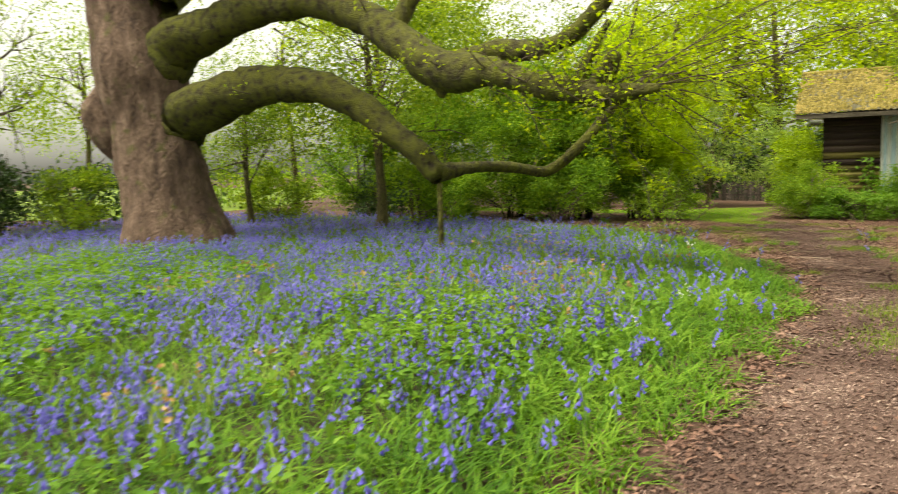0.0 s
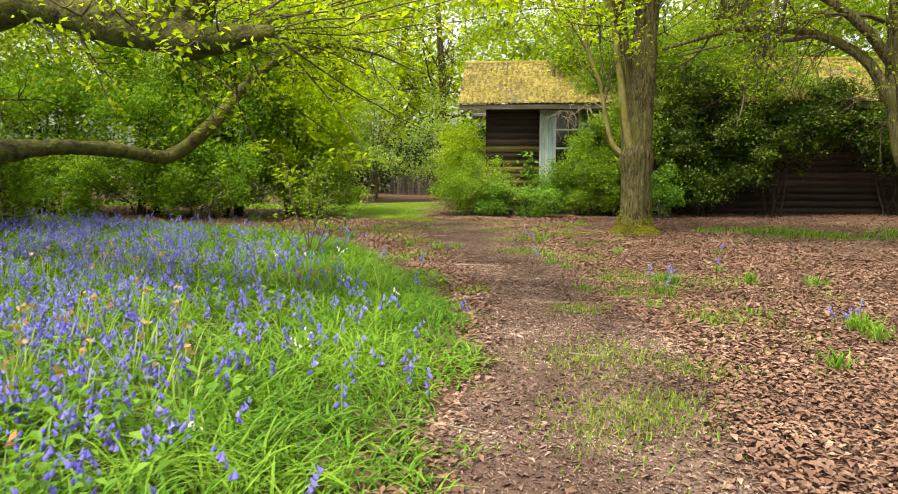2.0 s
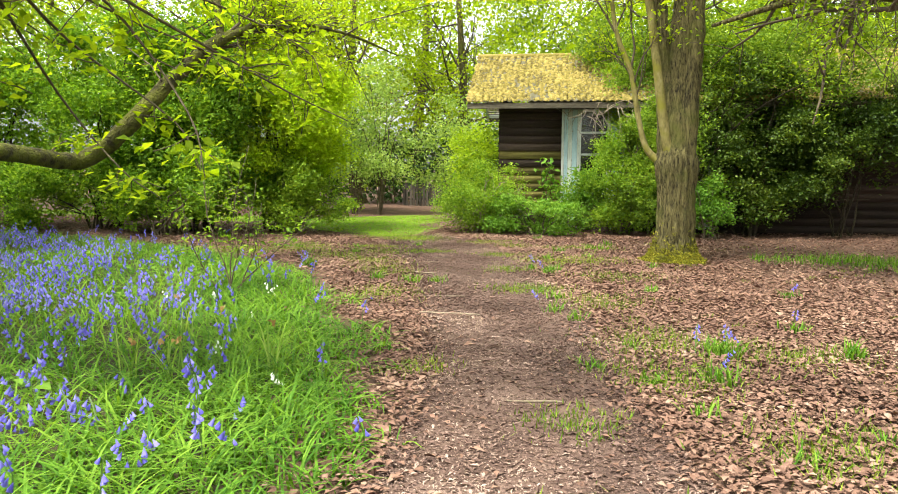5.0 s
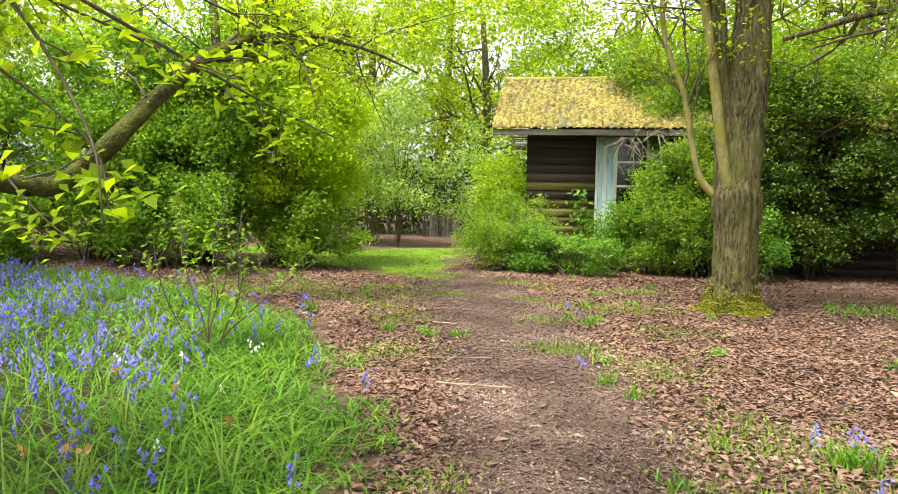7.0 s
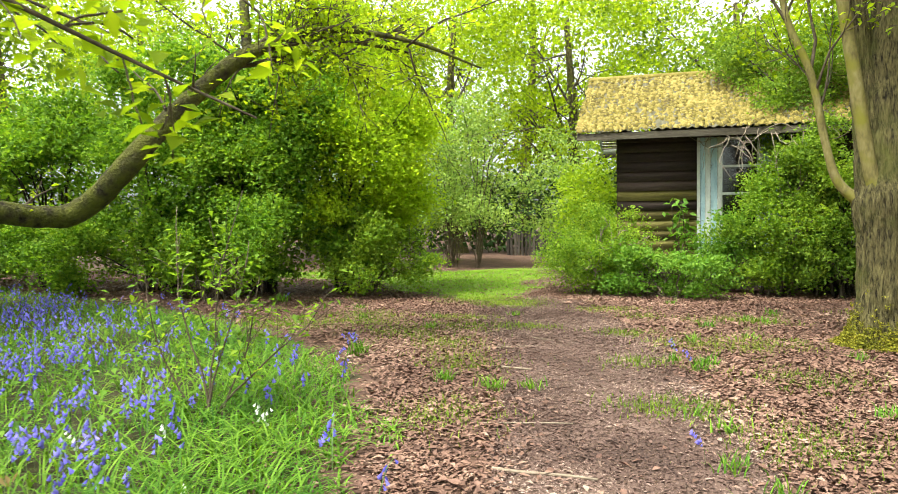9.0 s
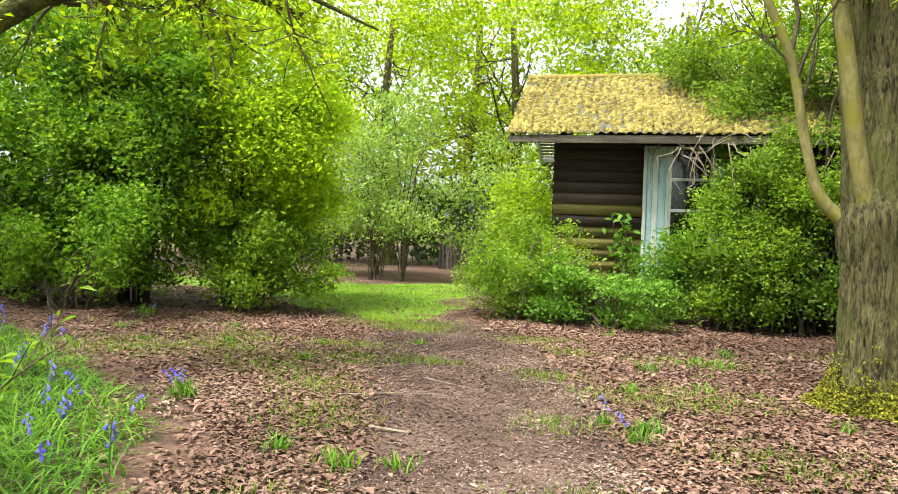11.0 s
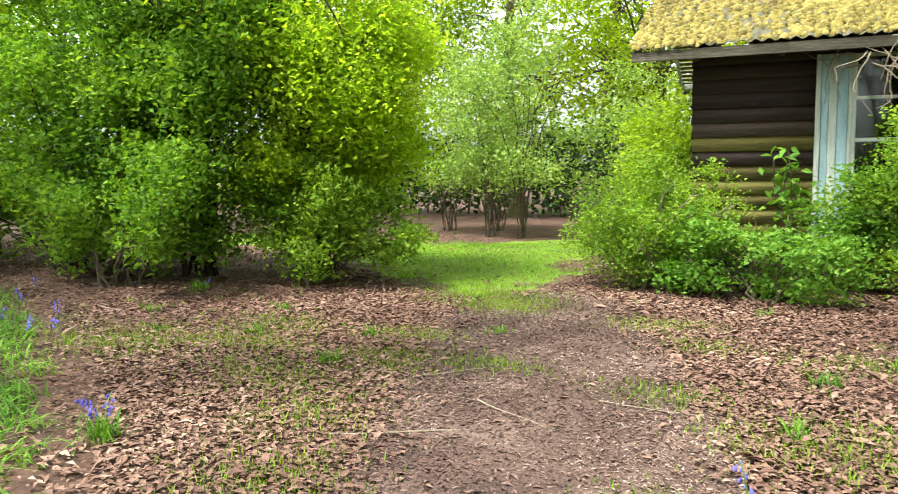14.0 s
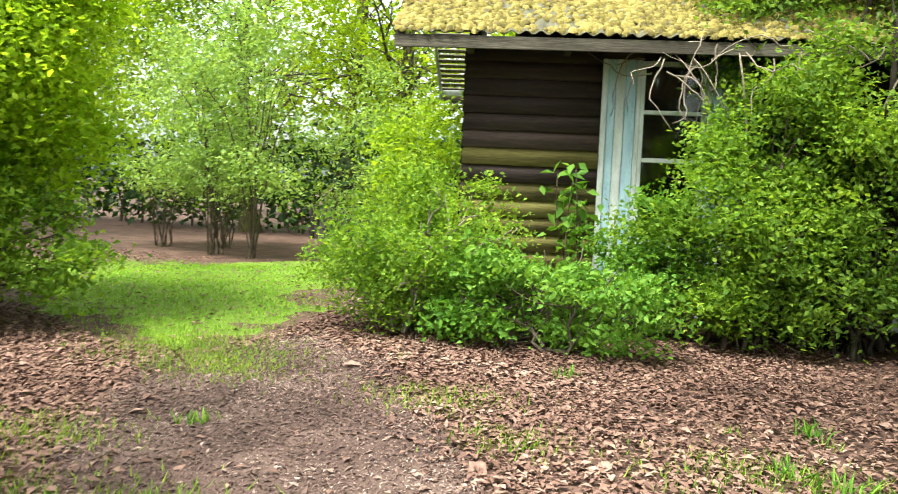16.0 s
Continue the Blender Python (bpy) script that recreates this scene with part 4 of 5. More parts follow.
burl = tube_mesh("burl", smooth_line([(-6.45, 10.2, 2.0), (-6.65, 10.05, 2.6), (-6.75, 10.0, 3.1), (-6.7, 10.15, 3.7)], 5), [0.2, 0.3, 0.36, 0.4, 0.43, 0.45, 0.46, 0.46, 0.45, 0.43, 0.4, 0.37, 0.34, 0.3, 0.25, 0.2], 12, lump=0.2)
link("burl", burl, OAK_BARK, oak, smooth=True)


def limb(name, pts, radii, parent, mat=LIMB_BARK, sides=16, steps=7, lump=0.1, label=""):
    c = smooth_line(np.c_[pts, np.asarray(radii)[:, None]], steps)
    c[:, :3] += rng.normal(0, 0.05, c[:, :3].shape) * c[:, 3:] * (c[:, 3:] > 0.08)
    link(name, tube_mesh(name, c[:, :3], c[:, 3], sides, lump=lump), mat, parent, label, smooth=True)
    return c[:, :3], c[:, 3]


LOWER = [(-5.6, 10.95, 2.55), (-4.9, 11.15, 2.95), (-3.72, 11.61, 3.29), (-2.62, 12.01, 3.37), (-1.71, 12.33, 3.19), (-0.97, 12.58, 2.83), (-0.41, 12.8, 2.36), (0.15, 13.01, 1.91), (0.5, 13.18, 1.47)]
low_line, low_r = limb("limb", LOWER, [0.6, 0.55, 0.44, 0.36, 0.33, 0.28, 0.25, 0.23, 0.2], oak, label="thick mossy limb that dips almost to the ground")
REACH = [(0.45, 13.1, 1.5), (0.52, 13.7, 1.57), (0.44, 14.6, 1.62), (0.34, 15.6, 1.59), (0.16, 16.6, 1.49), (0.3, 17.0, 1.56), (0.95, 17.2, 2.1), (1.26, 17.64, 2.7), (1.57, 18.15, 3.22), (1.76, 18.81, 3.49), (1.92, 19.6, 3.6), (2.1, 20.6, 3.58)]
reach_line, reach_r = limb("limb", REACH, [0.19, 0.14, 0.105, 0.11, 0.12, 0.125, 0.115, 0.1, 0.085, 0.055, 0.04, 0.02], oak, sides=12, label="mossy limb that runs level and then climbs")
UPPER = [(-6.0, 10.8, 3.6), (-5.4, 11.07, 4.35), (-4.3, 11.35, 4.65), (-3.01, 11.67, 4.87), (-1.7, 11.99, 4.83), (-0.5, 12.14, 4.45), (0.65, 12.21, 3.82), (1.78, 12.11, 3.15), (2.82, 12.0, 3.05), (3.46, 11.91, 2.88), (4.14, 11.84, 2.68), (4.72, 11.84, 2.56), (5.1, 11.75, 2.48), (5.9, 11.73, 2.5)]
up_line, up_r = limb("limb", UPPER, [0.65, 0.58, 0.42, 0.35, 0.3, 0.29, 0.31, 0.34, 0.23, 0.19, 0.18, 0.17, 0.16, 0.05], oak, label="great arching mossy limb")
limb("limb_stub", [(1.75, 12.1, 3.05), (1.78, 12.06, 2.86), (1.8, 12.04, 2.74)], [0.2, 0.12, 0.05], oak, steps=4)
for pts, rr in (([(1.7, 12.13, 3.25), (2.8, 12.3, 3.36), (3.62, 12.4, 3.33), (4.12, 12.5, 3.51), (4.56, 12.57, 3.89), (4.85, 12.63, 4.4), (5.3, 12.8, 5.2)], [0.22, 0.18, 0.15, 0.13, 0.11, 0.09, 0.05]), ([(4.95, 11.8, 2.5), (5.12, 11.75, 2.75), (5.3, 11.7, 2.98)], [0.15, 0.15, 0.1]), ([(4.6, 11.85, 2.6), (4.7, 11.95, 3.0), (4.95, 12.1, 3.5)], [0.12, 0.08, 0.04]), ([(0.4, 12.2, 3.9), (0.7, 12.6, 4.8), (1.2, 13.0, 6.0)], [0.2, 0.15, 0.08]),
                ([(1.57, 18.15, 3.22), (1.95, 18.6, 3.5), (2.4, 19.05, 3.55), (2.95, 19.55, 3.42), (3.5, 20.0, 3.15)], [0.05, 0.042, 0.034, 0.024, 0.01]), ([(1.57, 18.2, 3.28), (1.35, 18.4, 4.2), (1.4, 18.7, 5.2)], [0.06, 0.045, 0.03])):
    limb("branch", pts, rr, oak, sides=9)
for z0, th, L in ((5.2, 2.2, 7), (5.6, 0.2, 8.5), (6.4, 1.2, 8), (7.0, 3.4, 7), (7.4, -0.9, 8), (8.2, 0.7, 8), (9.0, 4.4, 6), (9.5, 2.9, 6)):
    c = wander((TX, TY, z0), (math.cos(th), math.sin(th), 0.45), L, 9, 0.12, 0.03)
    limb("limb", c, np.linspace(0.34, 0.08, len(c)), oak, steps=3, sides=10)
prop = link("prop_post", tube_mesh("prop_post", [(0.56, 13.16, -0.05), (0.56, 13.17, 0.6), (0.53, 13.18, 1.32)], [0.06, 0.055, 0.05], 10, lump=0.05), LIMB_BARK, None, smooth=True)
tagged(prop, "short mossy wooden post propping up the low limb", "post")

twigs, tips = Tubes(), []
sprout(twigs, tips, up_line[25:], up_r[25:], 1, 9, 1.3, 0.5, 0.12, stout=0.55)
sprout(twigs, tips, up_line[66:], up_r[66:], 1, 12, 1.3, 0.5, 0.08, (0.1, 1.0), 0.42)
sprout(twigs, tips, up_line[30:], up_r[30:], 0, 13, 0.8, 0.7, 0.1, (0.0, 1.0))
sprout(twigs, tips, low_line[12:], low_r[12:], 0, 16, 0.7, 0.7, 0.1, (0.0, 1.0))
sprout(twigs, tips, reach_line, reach_r, 0, 14, 0.6, 0.7, 0.1, (0.0, 1.0))
sprout(twigs, tips, reach_line[30:], reach_r[30:], 2, 12, 1.7, 0.5, 0.02, (0.45, 1.0))
link("twigs", twigs.mesh("twigs"), TWIG_BARK, oak, smooth=True)
tips = np.array(tips)
link("crown", leaf_mesh("crown", leaves_round(tips, 4, 0.11), rng.uniform(0.05, 0.09, len(tips) * 4), 0.6, 0.5, 0.3), LIME, oak, "fresh yellow-green leaves")
# sprays that hang out towards the path
twigs, tips = Tubes(), []
for start, way, L in (((2.8, 19.55, 3.38), (0.25, 0.1, -1), 1.2), ((2.2, 19.05, 3.55), (0.3, 0.05, -1), 1.3), ((1.7, 18.6, 3.5), (0.35, -0.3, -1), 1.2), ((2.8, 19.5, 3.4), (0.8, -0.2, 0.3), 1.8), ((2.0, 18.9, 3.6), (0.5, -0.6, 0.5), 1.6), ((1.3, 18.2, 3.3), (-0.3, -0.7, 0.5), 2.0), ((1.2, 17.4, 2.6), (-0.8, 0.3, 0.5), 1.6)):
    c = wander(start, way, L, 8, 0.09, -0.01)
    rr = np.linspace(0.014, 0.004, len(c))
    twigs.add(c, rr, 5)
    sprout(twigs, tips, c, rr, 0, 7, 0.45, 0.5, 0.0)
for pts in ([(5.6, 11.75, 2.48), (5.3, 12.5, 2.15), (5.82, 12.8, 1.68), (6.1, 12.68, 1.4)], [(5.7, 11.75, 2.5), (5.1, 12.9, 2.45), (5.66, 13.57, 2.13), (5.93, 13.61, 2.02)], [(5.8, 11.75, 2.5), (5.35, 13.6, 2.6), (5.7, 14.31, 2.34), (5.88, 14.3, 2.1)], [(5.8, 11.73, 2.5), (5.75, 12.4, 2.3), (6.25, 12.45, 1.7), (6.4, 12.4, 1.35)], [(5.85, 11.73, 2.5), (5.9, 12.8, 2.2), (6.2, 13.43, 1.9), (6.55, 13.58, 1.72)], [(5.5, 11.75, 2.5), (4.7, 12.9, 1.9), (5.04, 13.09, 1.4), (5.45, 13.05, 1.2)]):
    c = smooth_line(pts, 4)
    rr = np.linspace(0.012, 0.003, len(c))
    twigs.add(c, rr, 5)
    sprout(twigs, tips, c, rr, 0, 7, 0.35, 0.5, -0.03, (0.35, 1.0), 0.6)
for k in range(16):
    goal = np.array([rng.uniform(6.0, 9.2), rng.uniform(12.4, 15.4), rng.uniform(3.1, 4.2)])
    root = up_line[rng.integers(66, len(up_line) - 2)]
    mid = root * 0.55 + goal * 0.45 + rng.normal(0, 0.22, 3) + (0, 0, 0.2)
    c = smooth_line([root, mid, goal, goal + rng.normal(0, 0.3, 3) + (0, 0, -0.15)], 5) + rng.normal(0, 0.02, (16, 3))
    rr = np.linspace(0.008, 0.0025, len(c))
    twigs.add(c, rr, 5)
    sprout(twigs, tips, c, rr, 0, 15, 0.7, 0.7, -0.02, (0.15, 1.0), 0.4)
link("twigs", twigs.mesh("twigs"), TWIG_BARK, oak, smooth=True)
tips = np.array(tips)
link("crown", leaf_mesh("crown", leaves_round(tips, 4, 0.07), rng.uniform(0.055, 0.1, len(tips) * 4), 0.62, 0.75, 0.25), LIME, oak)
high, tips = Tubes(), []
for k in range(70):
    th, r = rng.uniform(0, 6.3), rng.uniform(2, 9.5)
    s = np.array([TX + r * math.cos(th), TY + r * math.sin(th), rng.uniform(5.5, 11)])
    c = wander(s, (math.cos(th), math.sin(th), -0.1), 2.4, 5, 0.2, -0.02)
    high.add(c, np.linspace(0.035, 0.008, len(c)), 4)
    sprout(high, tips, c, np.linspace(0.035, 0.008, len(c)), 0, 8, 0.9, 0.5, 0)
link("twigs", high.mesh("twigs"), TWIG_BARK, oak)
tips = np.array(tips)
link("crown", leaf_mesh("crown", leaves_round(tips, 7, 0.16), rng.uniform(0.08, 0.13, len(tips) * 7), 0.6, 0.6, 0.3), LIME, oak)

# the furrowed tree beside the path
MX, MY = 7.54, 21.3
ash = empty("furrowed_tree", pose(MX, MY, 0), "grey-brown furrowed tree with a mossy foot and upright stems", "tree")
zs = np.linspace(-0.05, 2.15, 34)
c = np.c_[0.02 * np.sin(zs * 2), 0 * zs, zs]
rad = (flare(zs + 0.05, 0.46, 0.272, 0.14) + 0.04 * np.exp(-((zs - 1.5) / 0.25) ** 2)) * np.clip(1.25 - np.maximum(zs - 1.3, 0) * 0.9, 0.45, 1)
link("trunk", tube_mesh("trunk", c, rad, 64, lump=0.03, ribs=17, rib_depth=0.05), MAPLE_BARK, ash, smooth=True)
tops = []
for pts, rr in (([(0, 0, 1.4), (0.02, 0.02, 2.2), (0.05, 0.05, 3.2), (0.12, 0.1, 4.6), (0.3, 0.2, 7.0)], [0.26, 0.235, 0.21, 0.19, 0.12]), ([(-0.1, -0.04, 1.35), (-0.16, -0.06, 2.3), (-0.27, -0.05, 3.2), (-0.42, 0, 4.4), (-0.9, 0.2, 7.0)], [0.17, 0.15, 0.13, 0.12, 0.07]),
                ([(0.12, -0.04, 1.4), (0.17, -0.04, 2.4), (0.22, -0.02, 3.4), (0.26, 0, 4.6), (0.7, -0.2, 7.2)], [0.15, 0.14, 0.13, 0.12, 0.07]), ([(-0.06, -0.14, 1.5), (-0.17, -0.2, 2.1), (-0.3, -0.22, 3.0), (-0.5, -0.2, 4.2), (-0.9, -0.3, 6)], [0.085, 0.075, 0.068, 0.06, 0.04]),
                ([(-0.12, -0.05, 1.45), (-0.42, -0.1, 1.72), (-0.56, -0.13, 2.2), (-0.7, -0.12, 2.9), (-0.98, -0.1, 3.7), (-1.1, 0, 5.2)], [0.075, 0.05, 0.043, 0.04, 0.035, 0.025])):
    line, r = limb("stem", pts, rr, ash, MAPLE_BARK if rr[0] > 0.1 else POLE_BARK, 20 if rr[0] > 0.1 else 9, 7, 0.06)
    tops.append((line, r))
cushion = np.stack([rng.uniform(0, 6.3, 2600), np.abs(rng.normal(0, 0.2, 2600)) * rng.uniform(0, 1, 2600)], 1)
hug = rng.uniform(0, 0.012, 2600) + 0.06 * rng.uniform(0, 1, 2600) ** 2 * (cushion[:, 1] < 0.04)
at = np.stack([np.cos(cushion[:, 0]) * (flare(cushion[:, 1], 0.46, 0.272, 0.14) + 0.012 + hug), np.sin(cushion[:, 0]) * (flare(cushion[:, 1], 0.46, 0.272, 0.14) + 0.012 + hug), cushion[:, 1] + 0.02], 1)
link("moss_skirt", leaf_mesh("moss_skirt", np.repeat(at, 6, 0) + rng.normal(0, 0.014, (15600, 3)), 0.026, 0.6, 0.3, 0.1), BASE_MOSS, ash, "bright yellow-green moss")
twigs, tips = Tubes(), []
for line, r in tops:
    sprout(twigs, tips, line[12:], r[12:], 1, 9, 1.9, 0.5, 0.1, stout=0.5)
link("twigs", twigs.mesh("twigs"), TWIG_BARK, ash)
tips = np.array(tips)
tips = tips[tips[:, 2] > 3.1]
link("crown", leaf_mesh("crown", leaves_round(tips, 8, 0.14), rng.uniform(0.05, 0.09, len(tips) * 8), 0.6, 0.6, 0.3), LIME, ash, "fresh lime-green leaves")
# upper crowns, mostly unseen, added to shade the shed side
SHADE_CROWNS = [(ash, [(0, 0, 6.3, 2.8, 2.8, 1.7), (1.6, 0.6, 5.4, 1.8, 1.6, 1.0), (-1.6, 0.8, 5.6, 1.7, 1.6, 1.0)], 900)]

# the forked tree farther right, with dead drooping twigs
fork = empty("forked_tree", pose(12.25, 20.75, 0), "forked mossy tree with tangled grey dead twigs", "tree")
zs = np.linspace(-0.05, 1.05, 12)
link("trunk", tube_mesh("trunk", np.c_[-0.03 * zs, 0 * zs, zs], flare(zs + 0.05, 0.33, 0.24, 0.15), 26, lump=0.05, ribs=9, rib_depth=0.03), MAPLE_BARK, fork, smooth=True)
twigs, tips = Tubes(), []
dead, none = Tubes(), []
for pts, rr in (([(-0.08, 0, 0.9), (-0.35, 0, 1.6), (-0.5, 0.05, 2.5), (-0.55, 0.1, 3.6), (-0.5, 0.2, 6)], [0.17, 0.14, 0.13, 0.11, 0.07]), ([(0.08, 0, 0.9), (0.15, 0.05, 1.8), (0.05, 0.1, 2.8), (0.2, 0.1, 4.2), (0.5, 0, 6.5)], [0.19, 0.17, 0.15, 0.12, 0.07]),
                ([(-0.45, 0.0, 2.2), (-1.0, -0.1, 3.1), (-1.9, -0.2, 3.55), (-3.0, -0.2, 3.65), (-4.2, -0.1, 3.4)], [0.1, 0.085, 0.07, 0.05, 0.025]), ([(-0.5, 0, 2.9), (-1.2, -0.4, 3.7), (-2.2, -0.6, 4.3), (-3.4, -0.6, 4.4)], [0.09, 0.08, 0.06, 0.03]), ([(0.1, 0.1, 3.2), (0.9, -0.3, 4.0), (2, -0.5, 4.5)], [0.09, 0.07, 0.04])):
    line, r = limb("limb", pts, rr, fork, MAPLE_BARK, 12, 6, 0.06)
    sprout(twigs, tips, line[8:], r[8:], 1, 9, 1.9, 0.55, -0.06)
    sprout(dead, none, line[6:18], r[6:18], 1, 9, 1.4, 0.5, -0.2, stout=0.4)
link("twigs", twigs.mesh("twigs"), TWIG_BARK, fork)
link("dead_twigs", dead.mesh("dead_twigs"), TWIG_BARK, fork, "bare grey drooping twigs")
tips = np.array(tips)
link("crown", leaf_mesh("crown", leaves_round(tips, 7, 0.13), rng.uniform(0.05, 0.085, len(tips) * 7), 0.6, 0.6, 0.3), OAK_LEAF, fork)


def clump_points(lumps, pick, inner):
    """Where clumps of leaves sit: on smaller billows over each lump, some deeper inside."""
    lumps = np.array(lumps, float)
    per = 16
    u = unit(rng.normal(size=(len(lumps), per, 3)))
    mid = lumps[:, None, :3] + u * lumps[:, None, 3:] * rng.uniform(0.65, 1.0, (len(lumps), per, 1))
    rad = lumps[:, None, 3:].mean(-1, keepdims=True) * rng.uniform(0.25, 0.5, (len(lumps), per, 1))
    b = rng.integers(0, per, len(pick))
    v = unit(rng.normal(size=(len(pick), 3)))
    v[:, 2] = np.abs(v[:, 2]) * np.where(rng.uniform(size=len(pick)) < 0.8, 1, -1)
    c = mid[pick, b] + v * rad[pick, b] * np.where(rng.uniform(size=len(pick)) < inner, rng.uniform(0.1, 0.8, len(pick)), rng.uniform(0.85, 1.1, len(pick)))[:, None]
    return c


def shrub(name, x, y, lumps, leaf, size, clumps, per, label, stems=8, foot=0.35, group="", spread=0.17, mat_stem=TWIG_BARK, inner=0.35, bare=0.0, stout=1.0):
    """A many-stemmed shrub: stems from a foot into clumps of leaves that fill uneven lumps. lumps: centre and radii, from the foot."""
    e = empty(name, pose(x, y, 0), label, "shrub", group)
    vol = np.array([r[3] * r[4] * r[5] for r in lumps]) ** 0.7
    pick = rng.choice(len(lumps), clumps, p=vol / vol.sum())
    c = clump_points(lumps, pick, inner)
    c = c[c[:, 2] > 0.1 + bare]
    tubes = Tubes()
    for k in range(stems):
        a = rng.uniform(0, 6.3)
        f = np.array([math.cos(a) * foot * rng.uniform(0.2, 1), math.sin(a) * foot * rng.uniform(0.2, 1), -0.04])
        goal = c[rng.integers(len(c))]
        mid = f * 0.6 + goal * 0.4 + np.array([0, 0, 0.25 * goal[2]])
        line = smooth_line([f, mid, goal], 5)
        line[1:] += rng.normal(0, 0.03, line[1:].shape)
        r = np.linspace((0.018 + 0.006 * np.linalg.norm(goal)) * stout, 0.006, len(line))
        tubes.add(line, r, 5)
        sprout(tubes, [], line, r, 0, 5, 0.7, 0.5, 0.05, stout=stout)
    link("stems", tubes.mesh("stems"), mat_stem, e, smooth=True)
    at = np.repeat(c, per, 0) + rng.normal(0, 1, (len(c) * per, 3)) * (spread, spread, spread * 0.55)
    at[:, 2] = np.maximum(at[:, 2], 0.05)
    link("foliage", leaf_mesh("foliage", at, rng.uniform(0.9, 1.7, len(at)) * size, 0.6, 0.5, 0.25), leaf, e)
    return e


# the tall thicket on the far side of the bed
THICKET = "tall thicket beyond the bluebells"
shrub("thicket_shrub", -1.6, 23.5, [(0, 0, 2.2, 1.3, 1.2, 1.7), (0.75, 0.3, 2.6, 1.0, 0.9, 1.2), (0.95, 0.4, 1.7, 0.7, 0.7, 0.7), (0.3, 0, 3.7, 1.3, 1.1, 1.1), (0.9, 0.5, 3.3, 0.7, 0.7, 0.9), (-0.3, 0.1, 4.8, 1.1, 1.0, 0.9)], BACKLIT_LEAF, 0.056, 3900, 14, "tall rounded yellow-green shrub with many upright stems", 14, 0.3, THICKET, spread=0.15, bare=0.2, mat_stem=DARK_STEM)
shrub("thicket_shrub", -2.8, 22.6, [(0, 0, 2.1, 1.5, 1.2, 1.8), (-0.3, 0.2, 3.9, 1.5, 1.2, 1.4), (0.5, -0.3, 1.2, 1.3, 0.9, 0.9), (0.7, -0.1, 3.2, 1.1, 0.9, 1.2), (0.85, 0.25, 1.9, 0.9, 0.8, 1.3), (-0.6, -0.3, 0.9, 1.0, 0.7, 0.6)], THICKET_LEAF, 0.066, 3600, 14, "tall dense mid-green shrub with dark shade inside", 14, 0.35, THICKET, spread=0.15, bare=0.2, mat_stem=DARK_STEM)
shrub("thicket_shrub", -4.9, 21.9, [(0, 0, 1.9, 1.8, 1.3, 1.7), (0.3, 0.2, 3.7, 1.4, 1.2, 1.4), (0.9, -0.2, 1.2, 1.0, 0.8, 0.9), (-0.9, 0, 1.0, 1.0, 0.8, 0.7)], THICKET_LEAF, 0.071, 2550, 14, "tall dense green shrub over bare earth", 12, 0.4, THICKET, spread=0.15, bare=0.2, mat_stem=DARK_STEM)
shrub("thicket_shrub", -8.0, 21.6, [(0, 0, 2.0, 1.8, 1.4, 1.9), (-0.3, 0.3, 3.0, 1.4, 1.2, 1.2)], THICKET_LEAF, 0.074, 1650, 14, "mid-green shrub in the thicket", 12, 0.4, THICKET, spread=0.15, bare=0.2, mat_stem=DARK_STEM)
shrub("thicket_shrub", -10.8, 20.6, [(0, 0, 1.8, 1.8, 1.5, 1.8), (0.4, 0.3, 3.0, 1.4, 1.2, 1.2)], THICKET_LEAF, 0.074, 1500, 14, "green shrub in the thicket", 10, 0.4, THICKET, spread=0.15, bare=0.15)
shrub("low_shrub", -2.6, 21.3, [(0, 0, 0.9, 1.5, 0.7, 0.8)], THICKET_LEAF, 0.059, 630, 14, "low arching green shrub at the thicket's foot", 9, 0.3, THICKET, spread=0.11)
shrub("low_shrub", -0.75, 22.9, [(0, 0, 0.4, 0.7, 0.4, 0.35), (-0.6, 0.4, 0.8, 0.7, 0.5, 0.5), (0.55, 0.6, 0.7, 0.6, 0.5, 0.5), (0, 0.2, 1.1, 0.8, 0.5, 0.5)], BUSH_LEAF, 0.05, 930, 14, "low bright green shrub spreading over the litter", 8, 0.2, THICKET, spread=0.11)
shrub("low_shrub", -6.3, 20.6, [(0, 0, 0.8, 1.4, 0.7, 0.8)], THICKET_LEAF, 0.059, 630, 14, "low arching green shrub at the thicket's foot", 9, 0.3, THICKET, spread=0.11)
shrub("low_shrub", -9.2, 19.8, [(0, 0, 0.8, 1.6, 0.8, 0.8)], SHADE_LEAF, 0.066, 630, 14, "low dark green shrub at the thicket's foot", 9, 0.3, THICKET, spread=0.11)

HEDGEROW = "shrubs past the old tree"
shrub("hedgerow_shrub", -11.6, 10.9, [(0, 0, 0.9, 1.1, 1.0, 0.9)], FAR_LEAF, 0.085, 380, 10, "pale green shrub at the edge of the bed", 8, 0.3, HEDGEROW)
shrub("hedgerow_shrub", -13.0, 8.6, [(0, 0, 1.2, 1.5, 1.2, 1.3)], SHADE_LEAF, 0.09, 460, 10, "dark evergreen shrub past the old tree", 8, 0.3, HEDGEROW)
shrub("hedgerow_shrub", -10.6, 13.2, [(0, 0, 1.0, 1.2, 1.0, 1.0)], BUSH_LEAF, 0.085, 380, 10, "green shrub at the edge of the bed", 8, 0.3, HEDGEROW)
